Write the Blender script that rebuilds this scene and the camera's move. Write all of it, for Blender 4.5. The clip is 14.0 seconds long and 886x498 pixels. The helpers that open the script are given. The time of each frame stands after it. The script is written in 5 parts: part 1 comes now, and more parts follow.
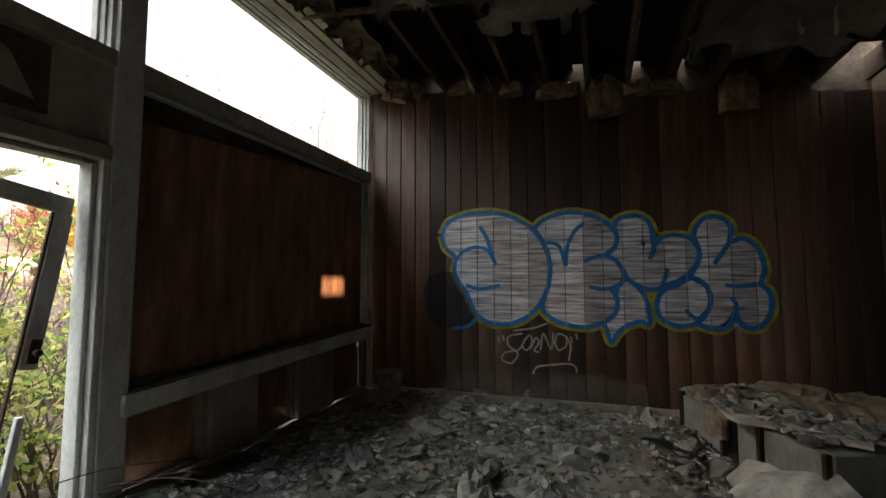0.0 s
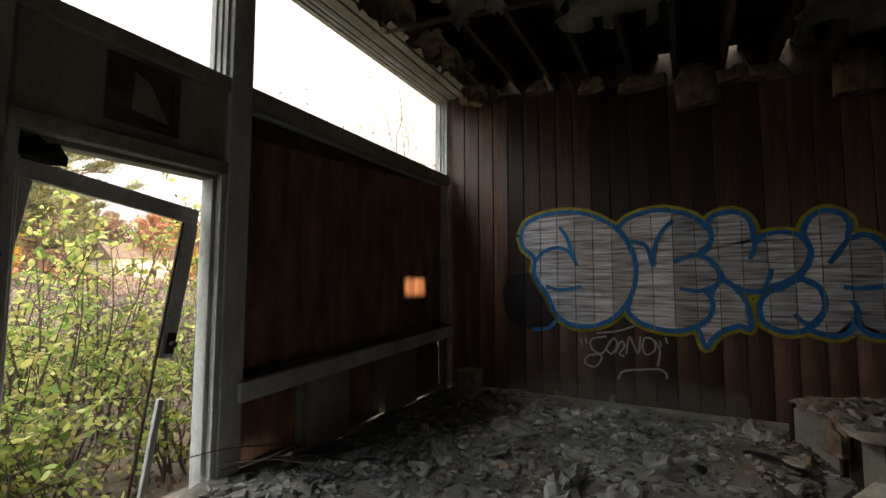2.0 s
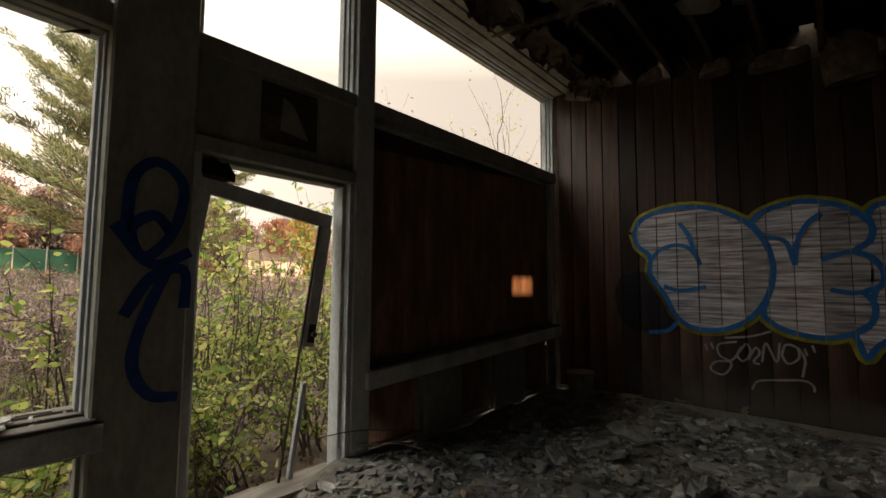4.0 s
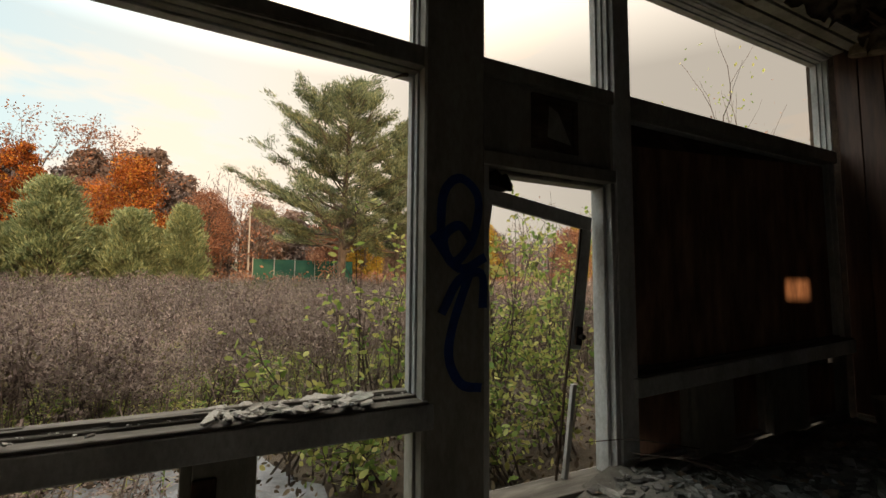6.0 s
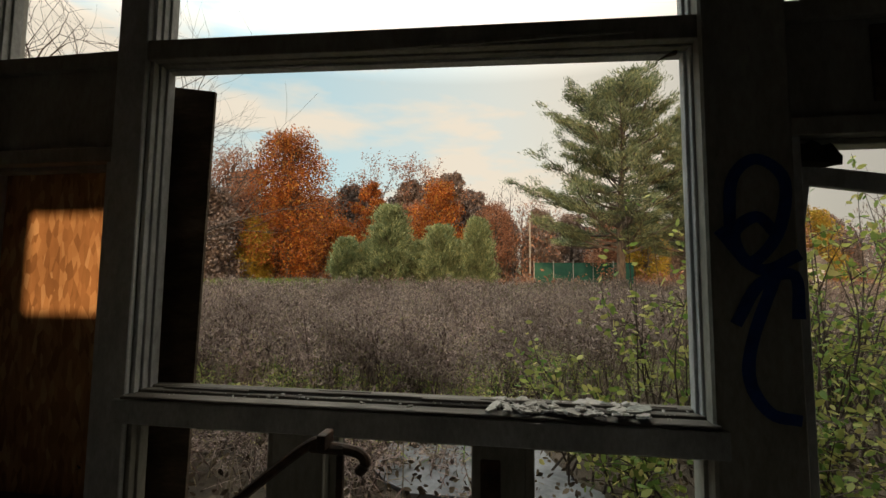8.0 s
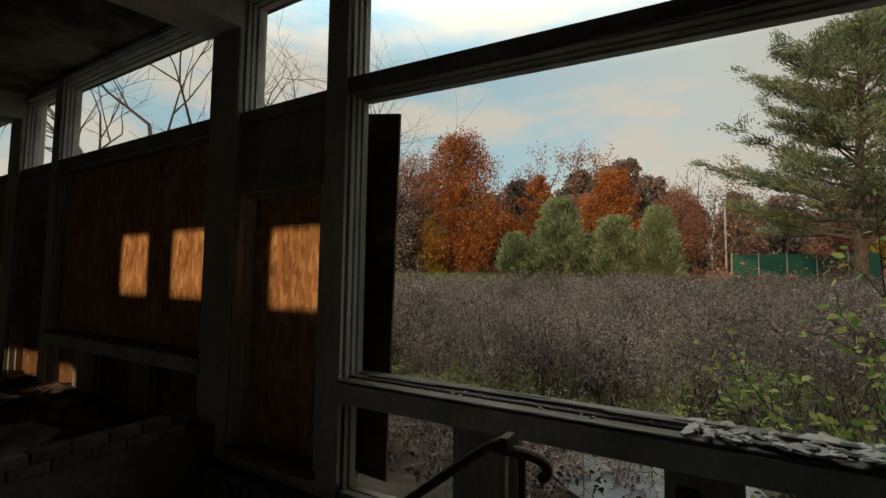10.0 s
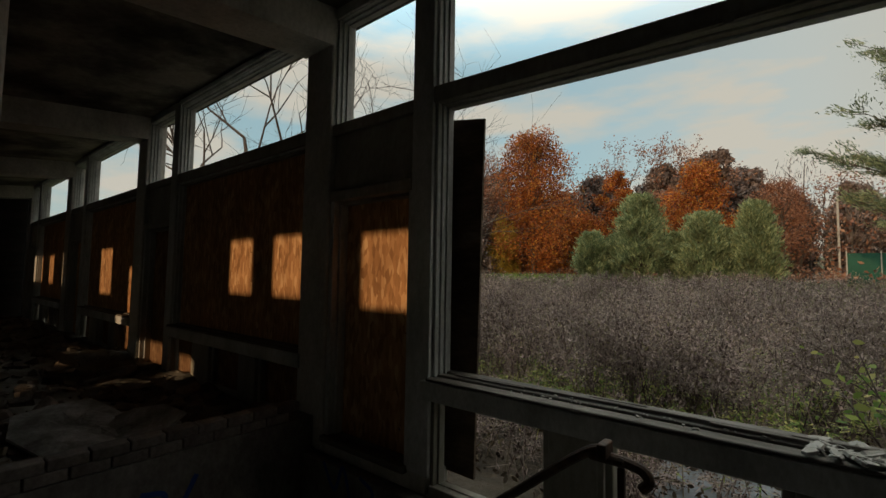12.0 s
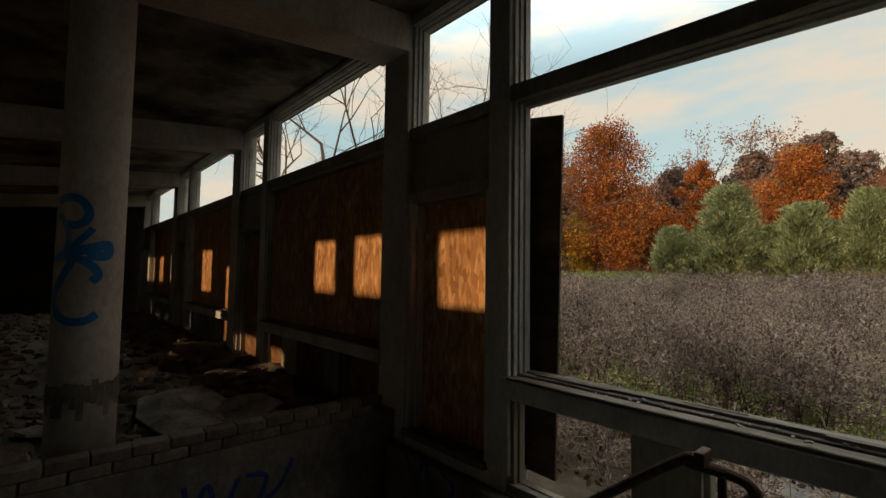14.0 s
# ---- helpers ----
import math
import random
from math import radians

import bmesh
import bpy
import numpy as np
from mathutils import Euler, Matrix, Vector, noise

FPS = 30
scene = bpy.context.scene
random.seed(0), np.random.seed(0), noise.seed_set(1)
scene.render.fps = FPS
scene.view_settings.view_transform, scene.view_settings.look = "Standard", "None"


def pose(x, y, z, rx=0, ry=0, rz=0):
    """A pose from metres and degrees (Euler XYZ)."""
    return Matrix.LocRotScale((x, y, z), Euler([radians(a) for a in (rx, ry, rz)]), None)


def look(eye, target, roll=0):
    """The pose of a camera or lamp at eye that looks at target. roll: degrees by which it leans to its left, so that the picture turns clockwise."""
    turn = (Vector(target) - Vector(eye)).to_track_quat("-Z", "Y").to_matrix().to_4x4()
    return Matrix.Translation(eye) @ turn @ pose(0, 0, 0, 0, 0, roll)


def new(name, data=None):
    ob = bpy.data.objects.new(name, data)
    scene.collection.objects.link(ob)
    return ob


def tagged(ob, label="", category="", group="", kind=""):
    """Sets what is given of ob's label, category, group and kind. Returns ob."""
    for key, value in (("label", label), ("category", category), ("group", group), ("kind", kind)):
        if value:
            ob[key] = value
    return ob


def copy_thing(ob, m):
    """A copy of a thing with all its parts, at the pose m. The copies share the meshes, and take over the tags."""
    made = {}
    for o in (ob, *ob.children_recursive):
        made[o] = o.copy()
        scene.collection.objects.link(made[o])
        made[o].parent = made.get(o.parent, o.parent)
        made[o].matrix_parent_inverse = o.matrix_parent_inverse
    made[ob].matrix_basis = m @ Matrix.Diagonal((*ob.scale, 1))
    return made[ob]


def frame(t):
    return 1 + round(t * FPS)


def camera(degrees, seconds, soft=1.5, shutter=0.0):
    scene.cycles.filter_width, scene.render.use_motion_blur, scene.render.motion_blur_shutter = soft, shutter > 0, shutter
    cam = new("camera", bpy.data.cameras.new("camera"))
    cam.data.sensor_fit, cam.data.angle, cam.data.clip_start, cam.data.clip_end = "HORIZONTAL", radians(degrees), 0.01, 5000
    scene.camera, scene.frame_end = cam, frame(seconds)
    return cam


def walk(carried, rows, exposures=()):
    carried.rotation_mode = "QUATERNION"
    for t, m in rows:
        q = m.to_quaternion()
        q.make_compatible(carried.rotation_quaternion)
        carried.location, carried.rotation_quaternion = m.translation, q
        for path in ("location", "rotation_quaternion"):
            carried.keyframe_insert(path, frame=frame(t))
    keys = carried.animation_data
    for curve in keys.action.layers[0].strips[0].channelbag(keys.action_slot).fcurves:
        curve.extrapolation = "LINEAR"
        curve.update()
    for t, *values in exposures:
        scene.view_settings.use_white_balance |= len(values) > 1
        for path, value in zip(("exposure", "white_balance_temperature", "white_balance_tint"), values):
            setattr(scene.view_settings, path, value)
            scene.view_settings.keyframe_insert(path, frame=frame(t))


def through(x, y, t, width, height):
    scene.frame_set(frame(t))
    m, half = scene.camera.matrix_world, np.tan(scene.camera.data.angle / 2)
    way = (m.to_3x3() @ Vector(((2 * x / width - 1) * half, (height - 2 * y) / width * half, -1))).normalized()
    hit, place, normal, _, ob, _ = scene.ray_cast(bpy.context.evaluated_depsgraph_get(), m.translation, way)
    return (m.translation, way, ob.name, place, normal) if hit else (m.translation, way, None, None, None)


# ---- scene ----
cam = camera(89.7, 14.0)
PATH = [
    (0, (-0.248, -2.729, 1.349), (1.638, -2.08, 1.5), -0.0),
    (0.5, (-0.272, -2.716, 1.353), (1.581, -1.979, 1.506), 0.0),
    (1, (-0.294, -2.702, 1.36), (1.53, -1.895, 1.512), 0.0),
    (1.5, (-0.312, -2.714, 1.364), (1.481, -1.84, 1.514), 0.2),
    (2, (-0.332, -2.696, 1.354), (1.422, -1.746, 1.507), 0.1),
    (4.5, (-0.584, -2.612, 1.34), (0.805, -1.181, 1.495), 0.3),
    (5, (-0.736, -2.492, 1.333), (0.486, -0.917, 1.494), 0.2),
    (5.5, (-0.804, -2.441, 1.35), (0.201, -0.719, 1.5), 0.6),
    (6, (-0.941, -2.306, 1.334), (-0.061, -0.517, 1.494), 0.4),
    (6.5, (-1.042, -2.252, 1.348), (-0.252, -0.421, 1.499), 0.7),
    (7, (-1.049, -2.25, 1.317), (-0.455, -0.347, 1.48), 0.8),
    (7.5, (-0.895, -2.307, 1.336), (-0.813, -0.315, 1.5), 0.2),
    (8, (-0.88, -2.331, 1.343), (-1.177, -0.36, 1.504), 0.5),
    (8.5, (-0.873, -2.322, 1.342), (-1.442, -0.41, 1.491), 0.8),
    (9, (-0.885, -2.33, 1.374), (-1.655, -0.489, 1.51), 0.8),
    (11.5, (-0.959, -2.414, 1.41), (-2.139, -0.805, 1.54), 0.9),
    (12, (-0.972, -2.451, 1.417), (-2.232, -0.903, 1.541), 0.9),
    (12.5, (-0.975, -2.488, 1.434), (-2.315, -1.007, 1.548), 0.8),
    (13, (-0.999, -2.511, 1.43), (-2.402, -1.09, 1.544), 0.9),
    (13.5, (-1.007, -2.519, 1.429), (-2.46, -1.149, 1.541), 0.8),
    (14, (-1.002, -2.528, 1.422), (-2.483, -1.188, 1.534), 0.8),
]
walk(cam, [(t, look(e, g, r)) for t, e, g, r in PATH],
     exposures=[(0, 2.42, 6250, 7), (1.5, 2.25, 6350, 7), (2.2, 2.0, 6600, 9), (4.5, 1.08, 7050, 11), (5.0, 0.88, 7050, 11), (6.0, 0.66, 6850, 8), (7.0, 0.5, 6800, 7),
                (8.0, 0.3, 6500, 3), (9.0, 0.08, 6250, 0), (11.3, -0.32, 6000, -1), (12.5, -0.1, 6100, -1), (14.0, 0.15, 6550, 3)])

# ---- world, sun ----
SUN_SLOPE, SUN_DRIFT = 0.08, 0.1      # fall and sideways drift of the sunlight for each metre towards +y
world = bpy.data.worlds.new("world")
scene.world = world
world.use_nodes = True
wn, wl = world.node_tree.nodes, world.node_tree.links
sky = wn.new("ShaderNodeTexSky")
sky.sky_type = "NISHITA"
sky.sun_disc = False
sky.sun_elevation = math.atan(SUN_SLOPE)
sky.sun_rotation = math.atan2(-SUN_DRIFT, -1)
sky.air_density, sky.dust_density, sky.ozone_density = 1.0, 2.0, 1.5
wco = wn.new("ShaderNodeTexCoord")
wmap = wn.new("ShaderNodeMapping")
wmap.inputs["Scale"].default_value = (1.0, 1.0, 3.5)
wnoise = wn.new("ShaderNodeTexNoise")
wnoise.inputs["Scale"].default_value = 2.2
wnoise.inputs["Detail"].default_value = 6
wnoise.inputs["Roughness"].default_value = 0.52
wramp = wn.new("ShaderNodeValToRGB")
wramp.color_ramp.elements[0].position, wramp.color_ramp.elements[1].position = 0.44, 0.57
wmix = wn.new("ShaderNodeMixRGB")
wmix.inputs["Color2"].default_value = (9.6, 8.2, 6.9, 1)
wadd = wn.new("ShaderNodeMixRGB")
wadd.blend_type = "ADD"
wadd.inputs["Fac"].default_value = 1.0
wadd.inputs["Color2"].default_value = (4.7, 5.9, 6.2, 1)
bg = wn["Background"]
bg.inputs["Strength"].default_value = 0.075
wl.new(wco.outputs["Generated"], wmap.inputs["Vector"])
wl.new(wmap.outputs["Vector"], wnoise.inputs["Vector"])
wl.new(wnoise.outputs["Fac"], wramp.inputs["Fac"])
wcover = wn.new("ShaderNodeMapRange")
wcover.inputs["From Min"].default_value, wcover.inputs["From Max"].default_value = -0.42, 0.12
wcover.inputs["To Max"].default_value = 0.85
wmost = wn.new("ShaderNodeMath")
wmost.operation = "MAXIMUM"
wl.new(wramp.outputs["Color"], wmost.inputs[0])
wl.new(wcover.outputs["Result"], wmost.inputs[1])
wl.new(wmost.outputs["Value"], wmix.inputs["Fac"])
wl.new(sky.outputs["Color"], wadd.inputs["Color1"])
wl.new(wadd.outputs["Color"], wmix.inputs["Color1"])
# an overcast sky is brighter overhead than at the horizon
wsep = wn.new("ShaderNodeSeparateXYZ")
wgrad = wn.new("ShaderNodeMapRange")
wgrad.inputs["From Min"].default_value, wgrad.inputs["From Max"].default_value = 0.42, 1.0
wgrad.inputs["To Min"].default_value, wgrad.inputs["To Max"].default_value = 1.0, 6.5
wscale = wn.new("ShaderNodeVectorMath")
wscale.operation = "SCALE"
wl.new(wco.outputs["Generated"], wsep.inputs["Vector"])
wl.new(wsep.outputs["X"], wcover.inputs["Value"])
wl.new(wsep.outputs["Z"], wgrad.inputs["Value"])
wl.new(wmix.outputs["Color"], wscale.inputs[0])
# and brighter towards the setting sun's side than towards the east
wside = wn.new("ShaderNodeMapRange")
wside.interpolation_type = "SMOOTHSTEP"
wside.inputs["From Min"].default_value, wside.inputs["From Max"].default_value = -0.05, 0.8
wside.inputs["To Min"].default_value, wside.inputs["To Max"].default_value = 1.0, 0.5
wboth = wn.new("ShaderNodeMath")
wboth.operation = "MULTIPLY"
wl.new(wsep.outputs["X"], wside.inputs["Value"])
wl.new(wside.outputs["Result"], wboth.inputs[0])
wl.new(wgrad.outputs["Result"], wboth.inputs[1])
wl.new(wboth.outputs["Value"], wscale.inputs["Scale"])
wl.new(wscale.outputs["Vector"], bg.inputs["Color"])

sun_data = bpy.data.lights.new("sun", "SUN")
sun_data.energy, sun_data.angle, sun_data.color = 2.7, radians(0.6), (1.0, 0.6, 0.32)
sun = new("sun", sun_data)
sun.matrix_world = look((0, -30, 30 * SUN_SLOPE), (30 * SUN_DRIFT, 0, 0))


# ---- materials ----
def mat(name, base, rough=0.8, metal=0.0):
    m = bpy.data.materials.new(name)
    m.use_nodes = True
    b = m.node_tree.nodes["Principled BSDF"]
    b.inputs["Base Color"].default_value = (*base, 1)
    b.inputs["Roughness"].default_value = rough
    b.inputs["Metallic"].default_value = metal
    b.inputs["Specular IOR Level"].default_value = 0.3
    return m, m.node_tree.nodes, m.node_tree.links, b


def ramp(nodes, stops):
    r = nodes.new("ShaderNodeValToRGB")
    while len(r.color_ramp.elements) < len(stops):
        r.color_ramp.elements.new(0.5)
    for e, (p, c) in zip(r.color_ramp.elements, stops):
        e.position, e.color = p, (*c, 1)
    return r


def noisy(nodes, links, scale, stretch=(1, 1, 1), detail=6, rough=0.6, coord="Object"):
    co = nodes.new("ShaderNodeTexCoord")
    mp = nodes.new("ShaderNodeMapping")
    mp.inputs["Scale"].default_value = stretch
    n = nodes.new("ShaderNodeTexNoise")
    n.inputs["Scale"].default_value = scale
    n.inputs["Detail"].default_value = detail
    n.inputs["Roughness"].default_value = rough
    links.new(co.outputs[coord], mp.inputs["Vector"])
    links.new(mp.outputs["Vector"], n.inputs["Vector"])
    return n


def bumped(nodes, links, b, source, strength, distance):
    bump = nodes.new("ShaderNodeBump")
    bump.inputs["Strength"].default_value = strength
    bump.inputs["Distance"].default_value = distance
    links.new(source, bump.inputs["Height"])
    links.new(bump.outputs["Normal"], b.inputs["Normal"])


def surface(name, stops, scale, stretch=(1, 1, 1), rough=0.8, fine=40, bump=0.4, dist=0.004, vary=0.0, stain=0.45, metal=0.0, islands=False):
    """Two scales of noise in colour, fine relief, and a change from piece to piece."""
    m, n, l, b = mat(name, stops[0][1], rough, metal)
    big = noisy(n, l, scale, stretch)
    r = ramp(n, stops)
    l.new(big.outputs["Fac"], r.inputs["Fac"])
    small = noisy(n, l, fine, stretch, 8, 0.7)
    mul = n.new("ShaderNodeMixRGB")
    mul.blend_type = "MULTIPLY"
    mul.inputs["Fac"].default_value = stain
    sr = ramp(n, [(0.3, (0.35, 0.33, 0.3)), (0.62, (1, 1, 1))])
    l.new(small.outputs["Fac"], sr.inputs["Fac"])
    l.new(r.outputs["Color"], mul.inputs["Color1"])
    l.new(sr.outputs["Color"], mul.inputs["Color2"])
    out = mul.outputs["Color"]
    if vary:
        hsv = n.new("ShaderNodeHueSaturation")
        rng = n.new("ShaderNodeMapRange")
        rng.inputs["To Min"].default_value, rng.inputs["To Max"].default_value = 1 - vary, 1 + vary
        src = n.new("ShaderNodeNewGeometry").outputs["Random Per Island"] if islands else n.new("ShaderNodeObjectInfo").outputs["Random"]
        l.new(src, rng.inputs["Value"])
        l.new(rng.outputs["Result"], hsv.inputs["Value"])
        l.new(out, hsv.inputs["Color"])
        out = hsv.outputs["Color"]
    l.new(out, b.inputs["Base Color"])
    bumped(n, l, b, small.outputs["Fac"], bump, dist)
    return m


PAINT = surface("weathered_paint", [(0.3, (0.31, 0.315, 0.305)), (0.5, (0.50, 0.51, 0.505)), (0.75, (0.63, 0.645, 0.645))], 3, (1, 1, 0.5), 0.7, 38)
# darker, more olive version of the paint above
PAINT_DIM = surface("dim_olive_paint", [(0.3, (0.17, 0.16, 0.135)), (0.55, (0.31, 0.30, 0.26)), (0.8, (0.42, 0.41, 0.365))], 2.5, (1, 1, 0.4), 0.75, 30)
CONCRETE = surface("painted_concrete", [(0.3, (0.36, 0.345, 0.315)), (0.6, (0.56, 0.545, 0.51))], 2.2, (1, 1, 0.6), 0.8, 28, 0.3)
PLANK = surface("varnished_plank", [(0.3, (0.03, 0.018, 0.014)), (0.5, (0.10, 0.058, 0.043)), (0.75, (0.25, 0.15, 0.11))], 5, (1, 1, 0.08), 0.36, 60, 0.3, 0.002, vary=0.7)
DARKPLY = surface("dark_plywood", [(0.3, (0.08, 0.044, 0.029)), (0.5, (0.2, 0.108, 0.068)), (0.75, (0.36, 0.21, 0.14))], 7, (1, 1, 0.22), 0.7, 45, 0.3, vary=0.1)
RAWWOOD = surface("grey_old_wood", [(0.3, (0.05, 0.045, 0.04)), (0.55, (0.13, 0.12, 0.105)), (0.8, (0.30, 0.28, 0.25))], 8, (0.15, 1, 1), 0.85, 60, 0.8, 0.006)
JOIST = surface("dark_joist_wood", [(0.3, (0.03, 0.021, 0.015)), (0.55, (0.10, 0.072, 0.052)), (0.8, (0.22, 0.17, 0.125))], 5, (0.3, 1, 1), 0.85, 40)
# near-black base for ceiling boards, end wall and small dark pieces
ROOF = surface("near_black_boards", [(0.3, (0.008, 0.007, 0.006)), (0.7, (0.035, 0.03, 0.025))], 4, (1, 0.2, 1), 0.9, 30)
# concrete copy darkened for the dim pit walls; also the column's stain
CONCRETE_DARK = surface("darkened_concrete", [(0.3, (0.07, 0.066, 0.06)), (0.55, (0.16, 0.152, 0.14)), (0.8, (0.28, 0.268, 0.25))], 3, (1, 1, 0.7), 0.75, 24, 0.5)
CEIL = surface("stained_plaster", [(0.36, (0.02, 0.017, 0.015)), (0.47, (0.10, 0.09, 0.08)), (0.6, (0.26, 0.24, 0.21))], 1.1, (1, 1, 1), 0.9, 14, 0.6, 0.02)
INSUL = surface("torn_insulation", [(0.3, (0.08, 0.058, 0.042)), (0.55, (0.25, 0.195, 0.15)), (0.8, (0.44, 0.375, 0.30))], 5, (1, 1, 1), 0.95, 22, 1.0, 0.02, vary=0.2)
PLASTER = surface("broken_plasterboard", [(0.3, (0.2, 0.185, 0.16)), (0.5, (0.38, 0.365, 0.335)), (0.75, (0.52, 0.51, 0.485))], 3, (1, 1, 1), 0.92, 20, 0.7, 0.01)
RUBBLE = surface("plaster_rubble", [(0.3, (0.08, 0.077, 0.07)), (0.5, (0.215, 0.215, 0.203)), (0.75, (0.42, 0.425, 0.415))], 4, (1, 1, 1), 0.92, 26, 0.9, 0.015, vary=0.6, islands=True)
# plaster rubble with its colours darkened, to dim the west floor
RUBBLE_DARK = surface("darkened_rubble", [(0.3, (0.05, 0.042, 0.036)), (0.5, (0.14, 0.122, 0.105)), (0.75, (0.27, 0.24, 0.21))], 4, (1, 1, 1), 0.92, 26, 0.9, 0.015, vary=0.5, islands=True)
FLOOR = surface("dusty_floor", [(0.3, (0.07, 0.064, 0.055)), (0.5, (0.155, 0.148, 0.132)), (0.75, (0.27, 0.26, 0.235))], 1.8, (1, 1, 1), 0.95, 18, 1.0, 0.02)
BRICK = surface("grey_brick", [(0.3, (0.10, 0.09, 0.084)), (0.7, (0.22, 0.2, 0.186))], 5, (1, 1, 1), 0.9, 40, 0.6, vary=0.25)
METAL = surface("rusted_metal", [(0.35, (0.03, 0.022, 0.018)), (0.6, (0.075, 0.045, 0.03)), (0.8, (0.12, 0.06, 0.035))], 14, (1, 1, 1), 0.6, 60, metal=0.5)
STEEL = surface("pale_green_steel", [(0.3, (0.13, 0.14, 0.125)), (0.6, (0.24, 0.25, 0.225))], 4, (1, 1, 0.5), 0.6, 30, 0.2)
PLASTIC = surface("dirty_white_plastic", [(0.3, (0.2, 0.19, 0.17)), (0.7, (0.4, 0.39, 0.36))], 8, rough=0.5)
GRAVEL = surface("leaf_littered_ground", [(0.3, (0.025, 0.018, 0.012)), (0.5, (0.06, 0.045, 0.03)), (0.75, (0.12, 0.095, 0.068))], 3, fine=30, bump=1, dist=0.03)
SLAB = surface("pale_slab", [(0.3, (0.12, 0.125, 0.135)), (0.7, (0.26, 0.275, 0.305))], 3, fine=25)
MEADOW = surface("meadow_ground", [(0.3, (0.045, 0.04, 0.025)), (0.5, (0.09, 0.085, 0.04)), (0.7, (0.12, 0.13, 0.045))], 0.25, fine=3, bump=0.5, dist=0.1)
BLUE = surface("blue_spray", [(0.3, (0.02, 0.14, 0.42)), (0.7, (0.03, 0.22, 0.58))], 9, rough=0.5, fine=50, stain=0.3)
NAVY = surface("navy_spray", [(0.3, (0.012, 0.03, 0.16)), (0.7, (0.02, 0.07, 0.30))], 7, rough=0.55, fine=40, stain=0.4)
YELLOW = surface("yellow_green_spray", [(0.3, (0.24, 0.22, 0.02)), (0.7, (0.55, 0.5, 0.05))], 9, rough=0.6, fine=50)
WHITE = surface("white_spray", [(0.31, (0.12, 0.09, 0.085)), (0.45, (0.42, 0.39, 0.41)), (0.61, (0.80, 0.80, 0.85))], 3.2, (1, 0.6, 12), 0.6, 30, 0.2, vary=0.28, islands=True)
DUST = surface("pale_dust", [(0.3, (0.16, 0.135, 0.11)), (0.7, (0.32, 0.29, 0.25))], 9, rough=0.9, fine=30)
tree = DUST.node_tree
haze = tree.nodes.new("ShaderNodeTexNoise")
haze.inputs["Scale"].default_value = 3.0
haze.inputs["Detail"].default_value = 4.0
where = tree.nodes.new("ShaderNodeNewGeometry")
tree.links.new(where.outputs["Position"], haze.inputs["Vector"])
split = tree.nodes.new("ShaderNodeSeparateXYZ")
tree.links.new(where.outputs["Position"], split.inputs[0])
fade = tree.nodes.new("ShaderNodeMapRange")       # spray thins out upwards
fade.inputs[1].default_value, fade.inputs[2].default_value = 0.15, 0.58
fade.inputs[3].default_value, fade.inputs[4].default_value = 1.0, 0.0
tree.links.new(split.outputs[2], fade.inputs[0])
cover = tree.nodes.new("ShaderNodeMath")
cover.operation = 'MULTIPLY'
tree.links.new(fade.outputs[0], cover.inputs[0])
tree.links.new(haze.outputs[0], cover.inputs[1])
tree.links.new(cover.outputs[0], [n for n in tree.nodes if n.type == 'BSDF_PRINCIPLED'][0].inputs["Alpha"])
NAVY_DIM = surface("faded_navy_spray", [(0.3, (0.012, 0.014, 0.03)), (0.7, (0.03, 0.035, 0.07))], 6, rough=0.6, fine=40)
NAVY_DIM.node_tree.nodes["Principled BSDF"].inputs["Alpha"].default_value = 0.55
FAINT = surface("thin_white_spray", [(0.3, (0.3, 0.29, 0.3)), (0.7, (0.5, 0.49, 0.5))], 12, rough=0.7, fine=60)
BARK = surface("bark", [(0.3, (0.04, 0.032, 0.026)), (0.7, (0.14, 0.115, 0.095))], 8, (1, 1, 0.2), 0.9, 40)
TWIG = surface("dark_twig", [(0.3, (0.045, 0.033, 0.028)), (0.7, (0.11, 0.085, 0.07))], 20, rough=0.9)


